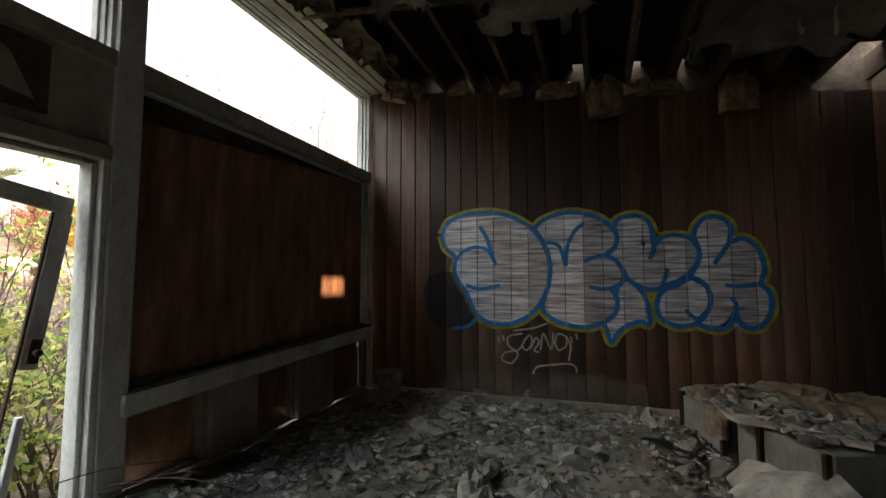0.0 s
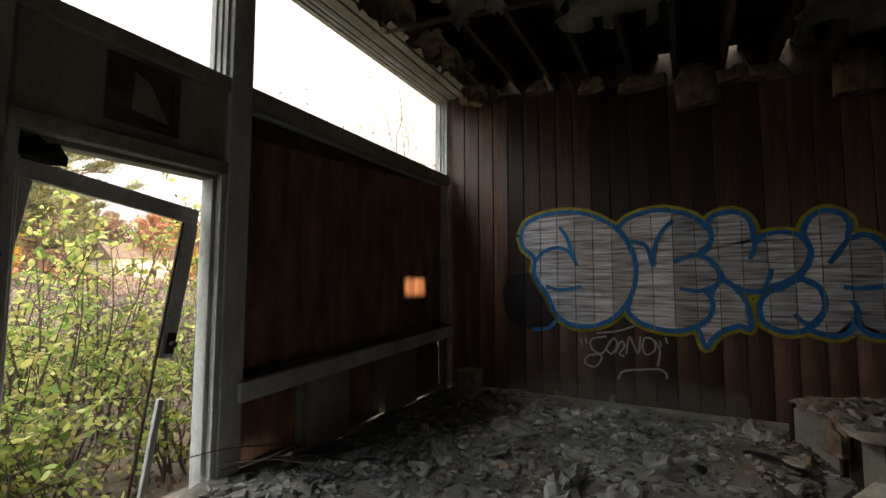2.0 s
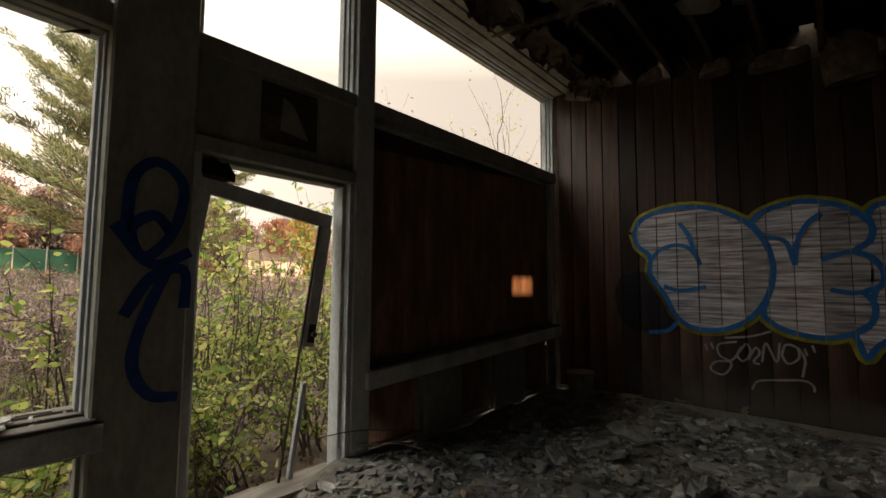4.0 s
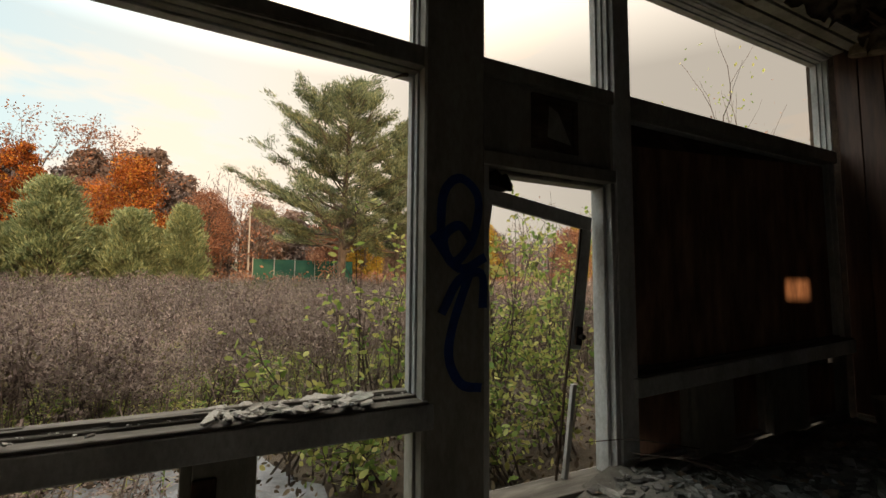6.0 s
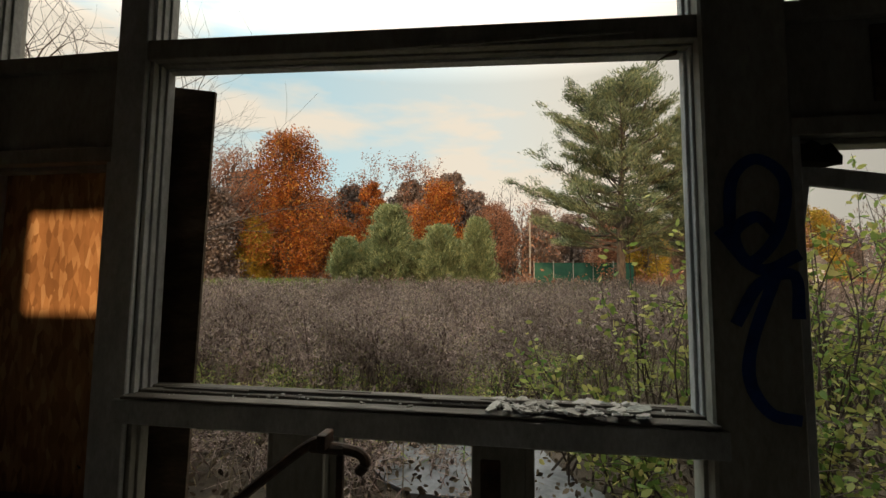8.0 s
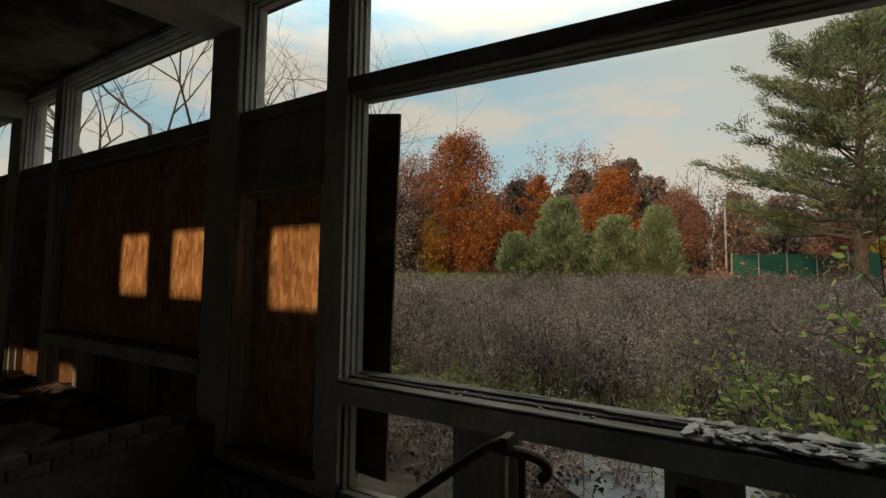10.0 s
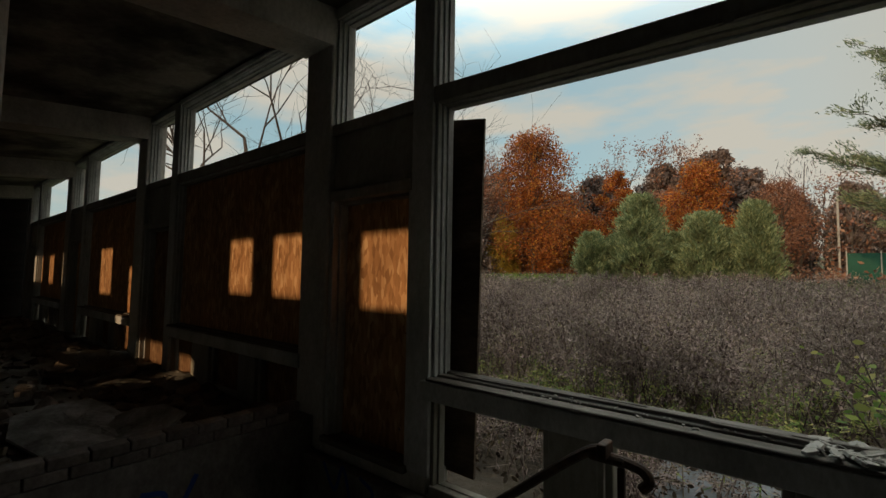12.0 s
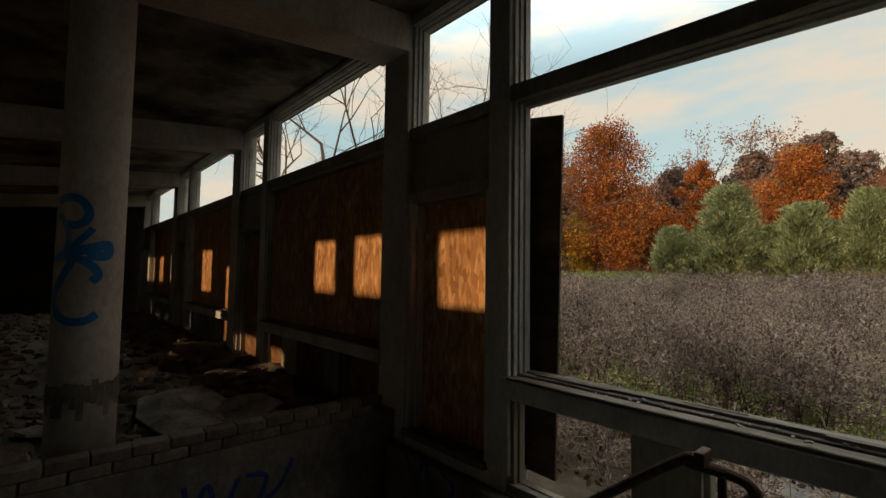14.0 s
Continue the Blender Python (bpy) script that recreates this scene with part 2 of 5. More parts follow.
def osb(name, gain):
    m, n, l, b = mat(name, (0.4, 0.2, 0.08), 0.75)
    co = n.new("ShaderNodeTexCoord")
    mp = n.new("ShaderNodeMapping")
    mp.inputs["Scale"].default_value = (36, 36, 12)
    wob = noisy(n, l, 6)
    add = n.new("ShaderNodeMixRGB")
    add.inputs["Fac"].default_value = 0.12
    v = n.new("ShaderNodeTexVoronoi")
    v.inputs["Scale"].default_value = 1.0
    l.new(co.outputs["Object"], mp.inputs["Vector"])
    l.new(mp.outputs["Vector"], add.inputs["Color1"])
    l.new(wob.outputs["Color"], add.inputs["Color2"])
    l.new(add.outputs["Color"], v.inputs["Vector"])
    g = gain
    r = ramp(n, [(0.0, (0.25 * g, 0.125 * g, 0.05 * g)), (0.45, (0.37 * g, 0.19 * g, 0.08 * g)), (0.8, (0.47 * g, 0.265 * g, 0.12 * g)), (1.0, (0.56 * g, 0.36 * g, 0.19 * g))])
    sep = n.new("ShaderNodeSeparateColor")
    l.new(v.outputs["Color"], sep.inputs["Color"])
    l.new(sep.outputs["Red"], r.inputs["Fac"])
    st = noisy(n, l, 2.5, (1, 1, 0.4))
    sr = ramp(n, [(0.35, (0.35, 0.3, 0.26)), (0.6, (1, 1, 1))])
    l.new(st.outputs["Fac"], sr.inputs["Fac"])
    mul = n.new("ShaderNodeMixRGB")
    mul.blend_type = "MULTIPLY"
    mul.inputs["Fac"].default_value = 0.55
    l.new(r.outputs["Color"], mul.inputs["Color1"])
    l.new(sr.outputs["Color"], mul.inputs["Color2"])
    l.new(mul.outputs["Color"], b.inputs["Base Color"])
    bumped(n, l, b, sep.outputs["Green"], 0.2, 0.002)
    return m


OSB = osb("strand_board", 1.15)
# the same board at under half the colour gain
OSB_DARK = osb("darker_strand_board", 0.55)


def foliage(name, stops, rough=0.6, through=0.35, patch=0.0):
    """Leaves: colour changes from leaf to leaf and in broad patches, and some light passes through."""
    m, n, l, b = mat(name, stops[0][1], rough)
    geo = n.new("ShaderNodeNewGeometry")
    r = ramp(n, stops)
    l.new(geo.outputs["Random Per Island"], r.inputs["Fac"])
    colour = r.outputs["Color"]
    if patch:
        big = noisy(n, l, patch, detail=4)
        tone = ramp(n, [(0.36, (0.5, 0.47, 0.45)), (0.5, (0.9, 0.88, 0.86)), (0.64, (1.3, 1.22, 1.2))])
        l.new(big.outputs["Fac"], tone.inputs["Fac"])
        mul = n.new("ShaderNodeMixRGB")
        mul.blend_type = "MULTIPLY"
        mul.inputs["Fac"].default_value = 1.0
        l.new(colour, mul.inputs["Color1"])
        l.new(tone.outputs["Color"], mul.inputs["Color2"])
        colour = mul.outputs["Color"]
    l.new(colour, b.inputs["Base Color"])
    tr = n.new("ShaderNodeBsdfTranslucent")
    l.new(colour, tr.inputs["Color"])
    mix = n.new("ShaderNodeMixShader")
    mix.inputs["Fac"].default_value = through
    out = n["Material Output"]
    l.new(b.outputs["BSDF"], mix.inputs[1])
    l.new(tr.outputs["BSDF"], mix.inputs[2])
    l.new(mix.outputs["Shader"], out.inputs["Surface"])
    return m


LEAF_SHRUB = foliage("yellow_green_leaf", [(0.0, (0.10, 0.18, 0.04)), (0.4, (0.22, 0.29, 0.07)), (0.75, (0.40, 0.41, 0.13)), (1.0, (0.47, 0.42, 0.16))], 0.6, 0.5)
LEAF_MAPLE = foliage("orange_leaf", [(0.0, (0.09, 0.028, 0.01)), (0.4, (0.26, 0.075, 0.016)), (0.75, (0.42, 0.14, 0.025)), (1.0, (0.42, 0.24, 0.04))], 0.6, 0.35, 0.4)
LEAF_YELLOW = foliage("yellow_leaf", [(0.0, (0.14, 0.11, 0.015)), (0.6, (0.34, 0.25, 0.03)), (1.0, (0.36, 0.17, 0.03))])
LEAF_RUST = foliage("rust_leaf", [(0.0, (0.11, 0.052, 0.035)), (0.5, (0.24, 0.105, 0.062)), (1.0, (0.36, 0.2, 0.12))])
LEAF_GREY = foliage("bare_twig_haze", [(0.0, (0.075, 0.056, 0.05)), (0.5, (0.14, 0.108, 0.098)), (1.0, (0.23, 0.18, 0.16))], 0.9, 0.1)
LEAF_PINE = foliage("pine_needle", [(0.0, (0.05, 0.08, 0.05)), (0.5, (0.14, 0.18, 0.105)), (1.0, (0.27, 0.3, 0.16))], 0.7, 0.35, 0.5)
LEAF_FIR = foliage("young_pine_needle", [(0.0, (0.08, 0.125, 0.065)), (0.5, (0.18, 0.235, 0.125)), (1.0, (0.31, 0.36, 0.19))], 0.7, 0.2, 0.6)
WEED = foliage("dead_goldenrod", [(0.0, (0.06, 0.044, 0.039)), (0.4, (0.165, 0.127, 0.115)), (0.8, (0.34, 0.28, 0.26)), (1.0, (0.16, 0.145, 0.065))], 0.95, 0.3, 0.55)
LITTER = foliage("dry_leaf_litter", [(0.0, (0.03, 0.022, 0.015)), (0.5, (0.085, 0.062, 0.042)), (1.0, (0.18, 0.14, 0.09))], 0.9, 0.1)
GRASS = foliage("green_grass", [(0.0, (0.05, 0.085, 0.02)), (0.6, (0.11, 0.165, 0.035)), (1.0, (0.19, 0.19, 0.055))])
FENCE = surface("green_windscreen_cloth", [(0.3, (0.012, 0.055, 0.035)), (0.7, (0.02, 0.085, 0.055))], 1.0, fine=20)


# ---- building blocks ----
def mesh_of(bm, name, material, smooth=False):
    me = bpy.data.meshes.new(name)
    bm.to_mesh(me)
    bm.free()
    me.materials.append(material)
    if smooth:
        me.polygons.foreach_set("use_smooth", [True] * len(me.polygons))
    return me


def part(name, bm, material, parent=None, label="", smooth=False):
    """Links a bmesh as one mesh object, under a thing if one is given."""
    ob = new(name, mesh_of(bm, name, material, smooth))
    ob.parent = parent
    if label:
        tagged(ob, label)
    return ob


def thing(name, label, category, group="", kind="", at=(0, 0, 0)):
    ob = new(name)
    ob.location = at
    ob.empty_display_size = 0.1
    return tagged(ob, label, category, group, kind)


def add_box(bm, x0, x1, y0, y1, z0, z1, bevel=0.004, m=None):
    vs = [bm.verts.new((x, y, z)) for z in (z0, z1) for y in (y0, y1) for x in (x0, x1)]
    fs = [bm.faces.new([vs[i] for i in q]) for q in ((0, 2, 3, 1), (4, 5, 7, 6), (0, 1, 5, 4), (2, 6, 7, 3), (0, 4, 6, 2), (1, 3, 7, 5))]
    if bevel:
        out = bmesh.ops.bevel(bm, geom=list({e for f in fs for e in f.edges}), offset=bevel, segments=1, affect="EDGES")
        vs = list({v for f in out["faces"] for v in f.verts})
    if m is not None:
        bmesh.ops.transform(bm, matrix=m, verts=vs)
    return vs


def box(name, ext, material, parent=None, label="", bevel=0.004, m=None):
    bm = bmesh.new()
    add_box(bm, *ext, bevel, m)
    return part(name, bm, material, parent, label)


def boxes(name, exts, material, parent=None, label="", bevel=0.004):
    bm = bmesh.new()
    for e in exts:
        add_box(bm, *e, bevel)
    return part(name, bm, material, parent, label)


def tube(bm, points, radii, sides=8):
    """A tapered tube through points."""
    rings = []
    for i, p in enumerate(points):
        p = Vector(p)
        a, c = Vector(points[max(i - 1, 0)]), Vector(points[min(i + 1, len(points) - 1)])
        d = (c - a).normalized()
        u = d.orthogonal().normalized() if abs(d.z) > 0.9 else d.cross(Vector((0, 0, 1))).normalized()
        v = d.cross(u)
        r = radii[i] if isinstance(radii, (list, tuple)) else radii
        rings.append([bm.verts.new(p + r * (math.cos(k * 2 * math.pi / sides) * u + math.sin(k * 2 * math.pi / sides) * v)) for k in range(sides)])
    for a, c in zip(rings, rings[1:]):
        for k in range(sides):
            bm.faces.new((a[k], a[(k + 1) % sides], c[(k + 1) % sides], c[k]))
    bm.faces.new(rings[0][::-1])
    bm.faces.new(rings[-1])


def spline(points, n=8):
    """Catmull-Rom points through a few control points."""
    p = [Vector(q) for q in points]
    p = [2 * p[0] - p[1], *p, 2 * p[-1] - p[-2]]
    out = []
    for i in range(1, len(p) - 2):
        for k in range(n):
            t = k / n
            out.append(0.5 * (2 * p[i] + (p[i + 1] - p[i - 1]) * t + (2 * p[i - 1] - 5 * p[i] + 4 * p[i + 1] - p[i + 2]) * t * t
                              + (3 * p[i] - p[i - 1] - 3 * p[i + 1] + p[i + 2]) * t ** 3))
    return out + [p[-2]]


# ---- plan ----
M = 4.74                 # one bay of the window wall
EAST = 4.87              # face of the plank wall
WEST = -19.1
SOUTH = -9.0
ROOF_FALL = 0.11         # the roof drops towards the back


def roof_z(y, base=3.86):
    return base + ROOF_FALL * y

# ---- floor, pit, ground ----
def debris_height(x, y):
    h = 0.045 * noise.fractal(Vector((x * 1.6, y * 1.6, 3)), 0.8, 2.0, 6)
    h += 0.13 * max(0.0, noise.noise(Vector((x * 0.9, y * 0.9, 9))))
    h += 0.16 * math.exp(-((x - 3.55) / 0.75) ** 2 - ((y + 3.1) / 0.42) ** 2)      # heap before the cabinet
    return h + 0.02


def sheet(name, x0, x1, y0, y1, step, fn, material, label, kind="structure", category="floor"):
    nx, ny = max(2, round((x1 - x0) / step)), max(2, round((y1 - y0) / step))
    verts = []
    for j in range(ny + 1):
        for i in range(nx + 1):
            x, y = x0 + (x1 - x0) * i / nx, y0 + (y1 - y0) * j / ny
            verts.append((x, y, fn(x, y)))
    faces = [(j * (nx + 1) + i, j * (nx + 1) + i + 1, (j + 1) * (nx + 1) + i + 1, (j + 1) * (nx + 1) + i) for j in range(ny) for i in range(nx)]
    me = bpy.data.meshes.new(name)
    me.from_pydata(verts, [], faces)
    me.materials.append(material)
    me.polygons.foreach_set("use_smooth", [True] * len(faces))
    return tagged(new(name, me), label, category, "", kind)


def ground_z(x, y):
    """The land outside: a gentle rise, then a wooded hill."""
    hill = (0.10 + 0.05 * min(1, max(0, -x / 60))) * max(0, min(y - 74, 60))
    return -0.22 + 0.2 * noise.noise(Vector((x * 0.06, y * 0.06, 1))) * min(1, y / 12) + 0.03 * min(max(0, y - 8), 52) + hill + 0.03 * min(max(0, y - 23), 16) * min(1, max(0, (-x - 6) / 8))


PIT = (-4.40, -1.95, -3.6, -0.12)      # x0, x1, y0, y1 of the stair pit
sheet("floor", PIT[1], EAST, SOUTH, 0.0, 0.045, lambda x, y: debris_height(x, y) * min(1, (x - PIT[1]) * 2 + 0.05), FLOOR, "dusty floor buried under grey plaster debris")
sheet("floor_west", WEST, -5.0, SOUTH, 0.0, 0.08, lambda x, y: 1.6 * debris_height(x, y), FLOOR, "dark floor strewn with fallen ceiling debris")
boxes("floor_south", [(-5.0, PIT[1], SOUTH, PIT[2], -0.3, 0.0)], FLOOR, None, "dusty concrete floor beside the stair pit")
tagged(bpy.data.objects["floor_south"], "", "floor", "", "structure")
pit = thing("stair_pit", "sunken concrete stair pit with painted walls", "stair pit", kind="structure")
box("pit_wall", (-5.0, -4.40, PIT[2], 0.0, -2.2, 0.17), CONCRETE_DARK, pit, "grey concrete wall with blue paint marks")
box("pit_wall", (-4.40, PIT[1], -0.12, 0.0, -2.2, -0.125), CONCRETE_DARK, pit)
box("pit_wall", (PIT[1], PIT[1] + 0.2, PIT[2], 0.0, -2.2, -0.02), CONCRETE, pit)
box("pit_wall", (-4.4, PIT[1], PIT[2] - 0.2, PIT[2], -2.2, -0.01), CONCRETE, pit)
box("pit_floor", (-4.4, PIT[1], PIT[2], -0.12, -2.3, -2.2), FLOOR, pit)
for i in range(9):
    x = PIT[1] - 0.27 * i
    box("step", (x - 0.27, x, -1.35, -0.125, -2.2, -0.19 * (i + 1)), CONCRETE, pit)

ground = sheet("ground", -260, 260, 0.32, 240, 2.5, ground_z, MEADOW,
               "dull autumn meadow ground with patches of grass", category="ground")
sheet("yard", -9, 9, 0.16, 4.2, 0.09, lambda x, y: -0.13 + 0.05 * noise.fractal(Vector((x * 2, y * 2, 0)), 1, 2, 4), GRAVEL, "ground outside the windows covered in leaf litter", category="ground")
boxes("foundation", [(WEST, -3.1, 0.0, 0.26, -0.4, 0.0), (-3.099, 0.1, 0.0, 0.26, -0.4, -0.12), (0.101, EAST + 0.3, 0.0, 0.26, -0.4, 0.0)], CONCRETE, None, "low concrete footing under the window wall")
tagged(bpy.data.objects["foundation"], "", "foundation", "", "structure")

# ---- walls, roof ----
wall_east = thing("wall_east", "dark varnished plank wall with spray paint", "wall", kind="structure")
box("backing", (EAST + 0.03, EAST + 0.2, SOUTH, 0.26, -0.3, 4.4), JOIST, wall_east)
boxes("wall_west", [(WEST - 0.2, WEST, SOUTH, 0.26, -0.3, 4.4)], ROOF, None, "near-black end wall")
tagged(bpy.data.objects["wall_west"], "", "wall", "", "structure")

# the unseen back wall, added with gaps cut to throw the low sun's patches
RISE, SIDE = SUN_SLOPE * 9.1, -SUN_DRIFT * 9.1
gaps = [(-4.0, -3.36, 1.15, 1.785), (-5.39, -4.8, 1.19, 1.815), (-6.36, -5.84, 1.19, 1.805), (3.92, 4.36, 1.215, 1.41),
        (-11.7, -11.0, 1.0, 1.85), (-14.7, -14.1, 1.1, 1.8), (-16.3, -15.8, 1.1, 1.8), (-17.6, -17.1, 1.1, 1.8), (-19.4, -18.9, 1.1, 1.8), (-10.0, -9.7, 0.1, 1.5), (-6.16, -6.0, 0.0, 0.62), (-7.7, -7.0, 0.02, 0.3), (-9.0, -8.4, 0.05, 0.35)]
gaps = sorted((a + SIDE, b + SIDE, c + RISE, d + RISE) for a, b, c, d in gaps)
bm = bmesh.new()
cut = WEST
for a, b, c, d in gaps:
    if a > cut:
        add_box(bm, cut, a, SOUTH - 0.12, SOUTH, -0.3, 3.75, 0)
    a = max(a, cut)
    if b > a:
        add_box(bm, a, b, SOUTH - 0.12, SOUTH, -0.3, c, 0)
        add_box(bm, a, b, SOUTH - 0.12, SOUTH, d, 3.75, 0)
        cut = b
add_box(bm, cut, EAST + 0.2, SOUTH - 0.12, SOUTH, -0.3, 3.75, 0)
# unseen raised stretch, added to keep direct sun out of the roof hole
add_box(bm, -0.5, EAST + 4, SOUTH - 0.12, SOUTH, 3.75, 4.7, 0)
tagged(part("wall_south", bm, PAINT_DIM), "unseen back wall with gaps cut to shape sun patches", "wall", "", "structure")


def sloped(bm, x0, x1, y0, y1, drop, thick, base=3.86):
    """A slab that follows the roof, its underside drop below the roof line."""
    vs = [bm.verts.new((x, y, roof_z(y, base) - drop + t)) for t in (0, thick) for y in (y0, y1) for x in (x0, x1)]
    for q in ((0, 2, 3, 1), (4, 5, 7, 6), (0, 1, 5, 4), (2, 6, 7, 3), (0, 4, 6, 2), (1, 3, 7, 5)):
        bm.faces.new([vs[i] for i in q])


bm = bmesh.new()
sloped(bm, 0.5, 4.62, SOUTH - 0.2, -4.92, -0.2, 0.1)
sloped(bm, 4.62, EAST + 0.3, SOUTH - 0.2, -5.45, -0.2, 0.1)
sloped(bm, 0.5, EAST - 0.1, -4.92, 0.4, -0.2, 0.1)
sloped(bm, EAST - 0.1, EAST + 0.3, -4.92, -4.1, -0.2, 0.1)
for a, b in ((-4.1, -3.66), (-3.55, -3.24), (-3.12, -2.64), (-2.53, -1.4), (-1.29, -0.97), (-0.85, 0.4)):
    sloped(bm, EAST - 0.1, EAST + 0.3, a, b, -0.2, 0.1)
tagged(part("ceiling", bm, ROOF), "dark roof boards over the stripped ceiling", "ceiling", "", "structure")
joists = thing("ceiling_joists", "bare brown wooden ceiling joists", "ceiling", kind="structure")
for i in range(12):
    y = -0.58 - 0.42 * i
    box("joist", (0.5, EAST + 0.1, y - 0.024, y + 0.024, roof_z(y) - 0.03, roof_z(y) + 0.2), JOIST, joists)
for x in (1.55, 3.05):
    bm = bmesh.new()
    sloped(bm, x, x + 0.05, -5.4, -0.1, 0.045, 0.035)
    part("batten", bm, JOIST, joists)
bm = bmesh.new()
sloped(bm, WEST, 0.5, SOUTH - 0.2, 0.4, -0.02, 0.2)
tagged(part("ceiling_west", bm, CEIL), "water-stained plaster ceiling with dark damage", "ceiling", "", "structure")


# ---- the window wall ----
def concrete_post(k):
    x = k * M
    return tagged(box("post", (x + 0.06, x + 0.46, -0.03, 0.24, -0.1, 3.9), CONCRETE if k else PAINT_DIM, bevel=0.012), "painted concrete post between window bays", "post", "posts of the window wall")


def concrete_beam(k):
    x = k * M
    bm = bmesh.new()
    sloped(bm, x + 0.02, x + 0.46, SOUTH, -0.02, 0.33, 0.36)
    return tagged(part("beam", bm, CONCRETE), "heavy painted concrete ceiling beam", "beam", "ceiling beams")


def stepped_frame(bm, x0, x1, z0, z1, w=0.027, steps=3, y0=0.02, dy=0.04):
    """Window frame of nested strips, each one deeper and further in."""
    for s in range(steps):
        o, i = s * w * 0.62, s * w * 0.62 + w
        ya, yb = y0 + s * dy, y0 + s * dy + 0.06
        add_box(bm, x0 + o, x0 + i, ya, yb, z0 + o, z1 - o, 0.003)
        add_box(bm, x1 - i, x1 - o, ya, yb, z0 + o, z1 - o, 0.003)
        add_box(bm, x0 + i, x1 - i, ya, yb, z1 - i, z1 - o, 0.003)
        add_box(bm, x0 + i, x1 - i, ya, yb, z0 + o, z0 + i, 0.003)


def mull(k):
    """Where the mullion of a bay begins, from the bay's own start."""
    return 1.58 if k == 0 else 1.465


def mull_width(k):
    return 0.17 if k == 0 else 0.205


def mullion(k):
    x = k * M
    t = thing("mullion", "flat painted wooden mullion beside a doorway", "mullion", "mullions of the window wall", at=(x + mull(k), 0, 0))
    w = mull_width(k)
    box("face_board", (0.0, w, -0.014, 0.02, 0.0, 3.86), PAINT, t, bevel=0.006)
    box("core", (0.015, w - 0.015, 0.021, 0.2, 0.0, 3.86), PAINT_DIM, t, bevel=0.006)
    return t


TRANSOM = {0: 2.76, -1: 2.775}      # top of the transom, bay by bay
SAG = {-1: -0.032}                  # fall of the window head for each metre, where it has sunk
STILES = {0: ((2.40, 2.88), (3.43, 4.02)), -1: ((2.58, 2.89), (3.71, 3.93))}      # uprights between the low panels
RISE_EAST = 0.042                   # the ledge of the boarded bay climbs a little


def sagged(bm, k, x0, x1):
    """Lets the upper members of a sunken bay drop to one side, and its ledge climb."""
    for v in bm.verts:
        dx = v.co.x - (x0 + x1) / 2
        if k in SAG:
            v.co.z += SAG[k] * dx * max(0.0, min(1.0, (v.co.z - 0.8) / 1.7)) * max(0.0, min(1.0, 3.75 - v.co.z))
        elif k == 0 and 0.5 < v.co.z < 0.8:
            v.co.z += RISE_EAST * (v.co.x - x0)


def window(k, number):
    """Wide bay: low panels, ledge, large opening, transom and clerestory."""
    x0, x1 = k * M + mull(k) + mull_width(k), (k + 1) * M + (0.09 if k == -1 else 0.07)
    w = thing(f"window_{number}", "weathered wooden window bay with ledge and clerestory", "window", kind="structure", at=(x0, 0, 0))
    off = Matrix.Translation((-x0, 0, 0))
    top = TRANSOM.get(k, 2.80)

    def sub(name, exts, material, label="", bevel=0.005):
        bm = bmesh.new()
        for e in exts:
            add_box(bm, *e, bevel)
        sagged(bm, k, x0, x1)
        bmesh.ops.transform(bm, matrix=off, verts=bm.verts)
        return part(name, bm, material, w, label)

    sub("ledge", [(x0 - 0.05, x1 + 0.03, -0.055, -0.014, 0.55, 0.68)], PAINT)
    sub("window_sill", [(x0, x1, -0.05, 0.05, 0.682, 0.702), (x0, x1, 0.052, 0.115, 0.68, 0.718), (x0, x1, 0.118, 0.2, 0.68, 0.73)], RAWWOOD, "cracked bare wooden sill")
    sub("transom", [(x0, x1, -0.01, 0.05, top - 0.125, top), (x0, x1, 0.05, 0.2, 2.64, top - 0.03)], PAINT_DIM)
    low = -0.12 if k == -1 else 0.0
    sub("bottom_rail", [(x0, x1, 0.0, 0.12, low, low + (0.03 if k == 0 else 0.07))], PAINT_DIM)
    sub("head", [(x0, x1, 0.0, 0.2, 3.78, 3.92), (x0, x1, -0.03, 0.0, 3.80, 3.86)], PAINT)
    for a, b in STILES.get(k, ((2.40, 2.88), (3.62, 3.98))):
        s = k * M
        sub("stile", [(s + a, s + b, 0.0, 0.1, low + 0.03, 0.556), (s + a - 0.05, s + a, 0.04, 0.12, low + 0.03, 0.556), (s + b, s + b + 0.05, 0.04, 0.12, low + 0.03, 0.556)], PAINT_DIM)
    bm = bmesh.new()
    stepped_frame(bm, x0, x1, 0.60, 2.685)
    sagged(bm, k, x0, x1)
    bmesh.ops.transform(bm, matrix=off, verts=bm.verts)
    part("window_frame", bm, PAINT, w)
    bm = bmesh.new()
    stepped_frame(bm, x0, x1, top - 0.055, 3.80)
    sagged(bm, k, x0, x1)
    bmesh.ops.transform(bm, matrix=off, verts=bm.verts)
    part("clerestory_frame", bm, PAINT, w)
    bm = bmesh.new()
    stepped_frame(bm, x0, x1, low + 0.03, 0.556, 0.03, 2)
    sagged(bm, k, x0, x1)
    bmesh.ops.transform(bm, matrix=off, verts=bm.verts)
    part("lower_frame", bm, PAINT_DIM, w)
    return w


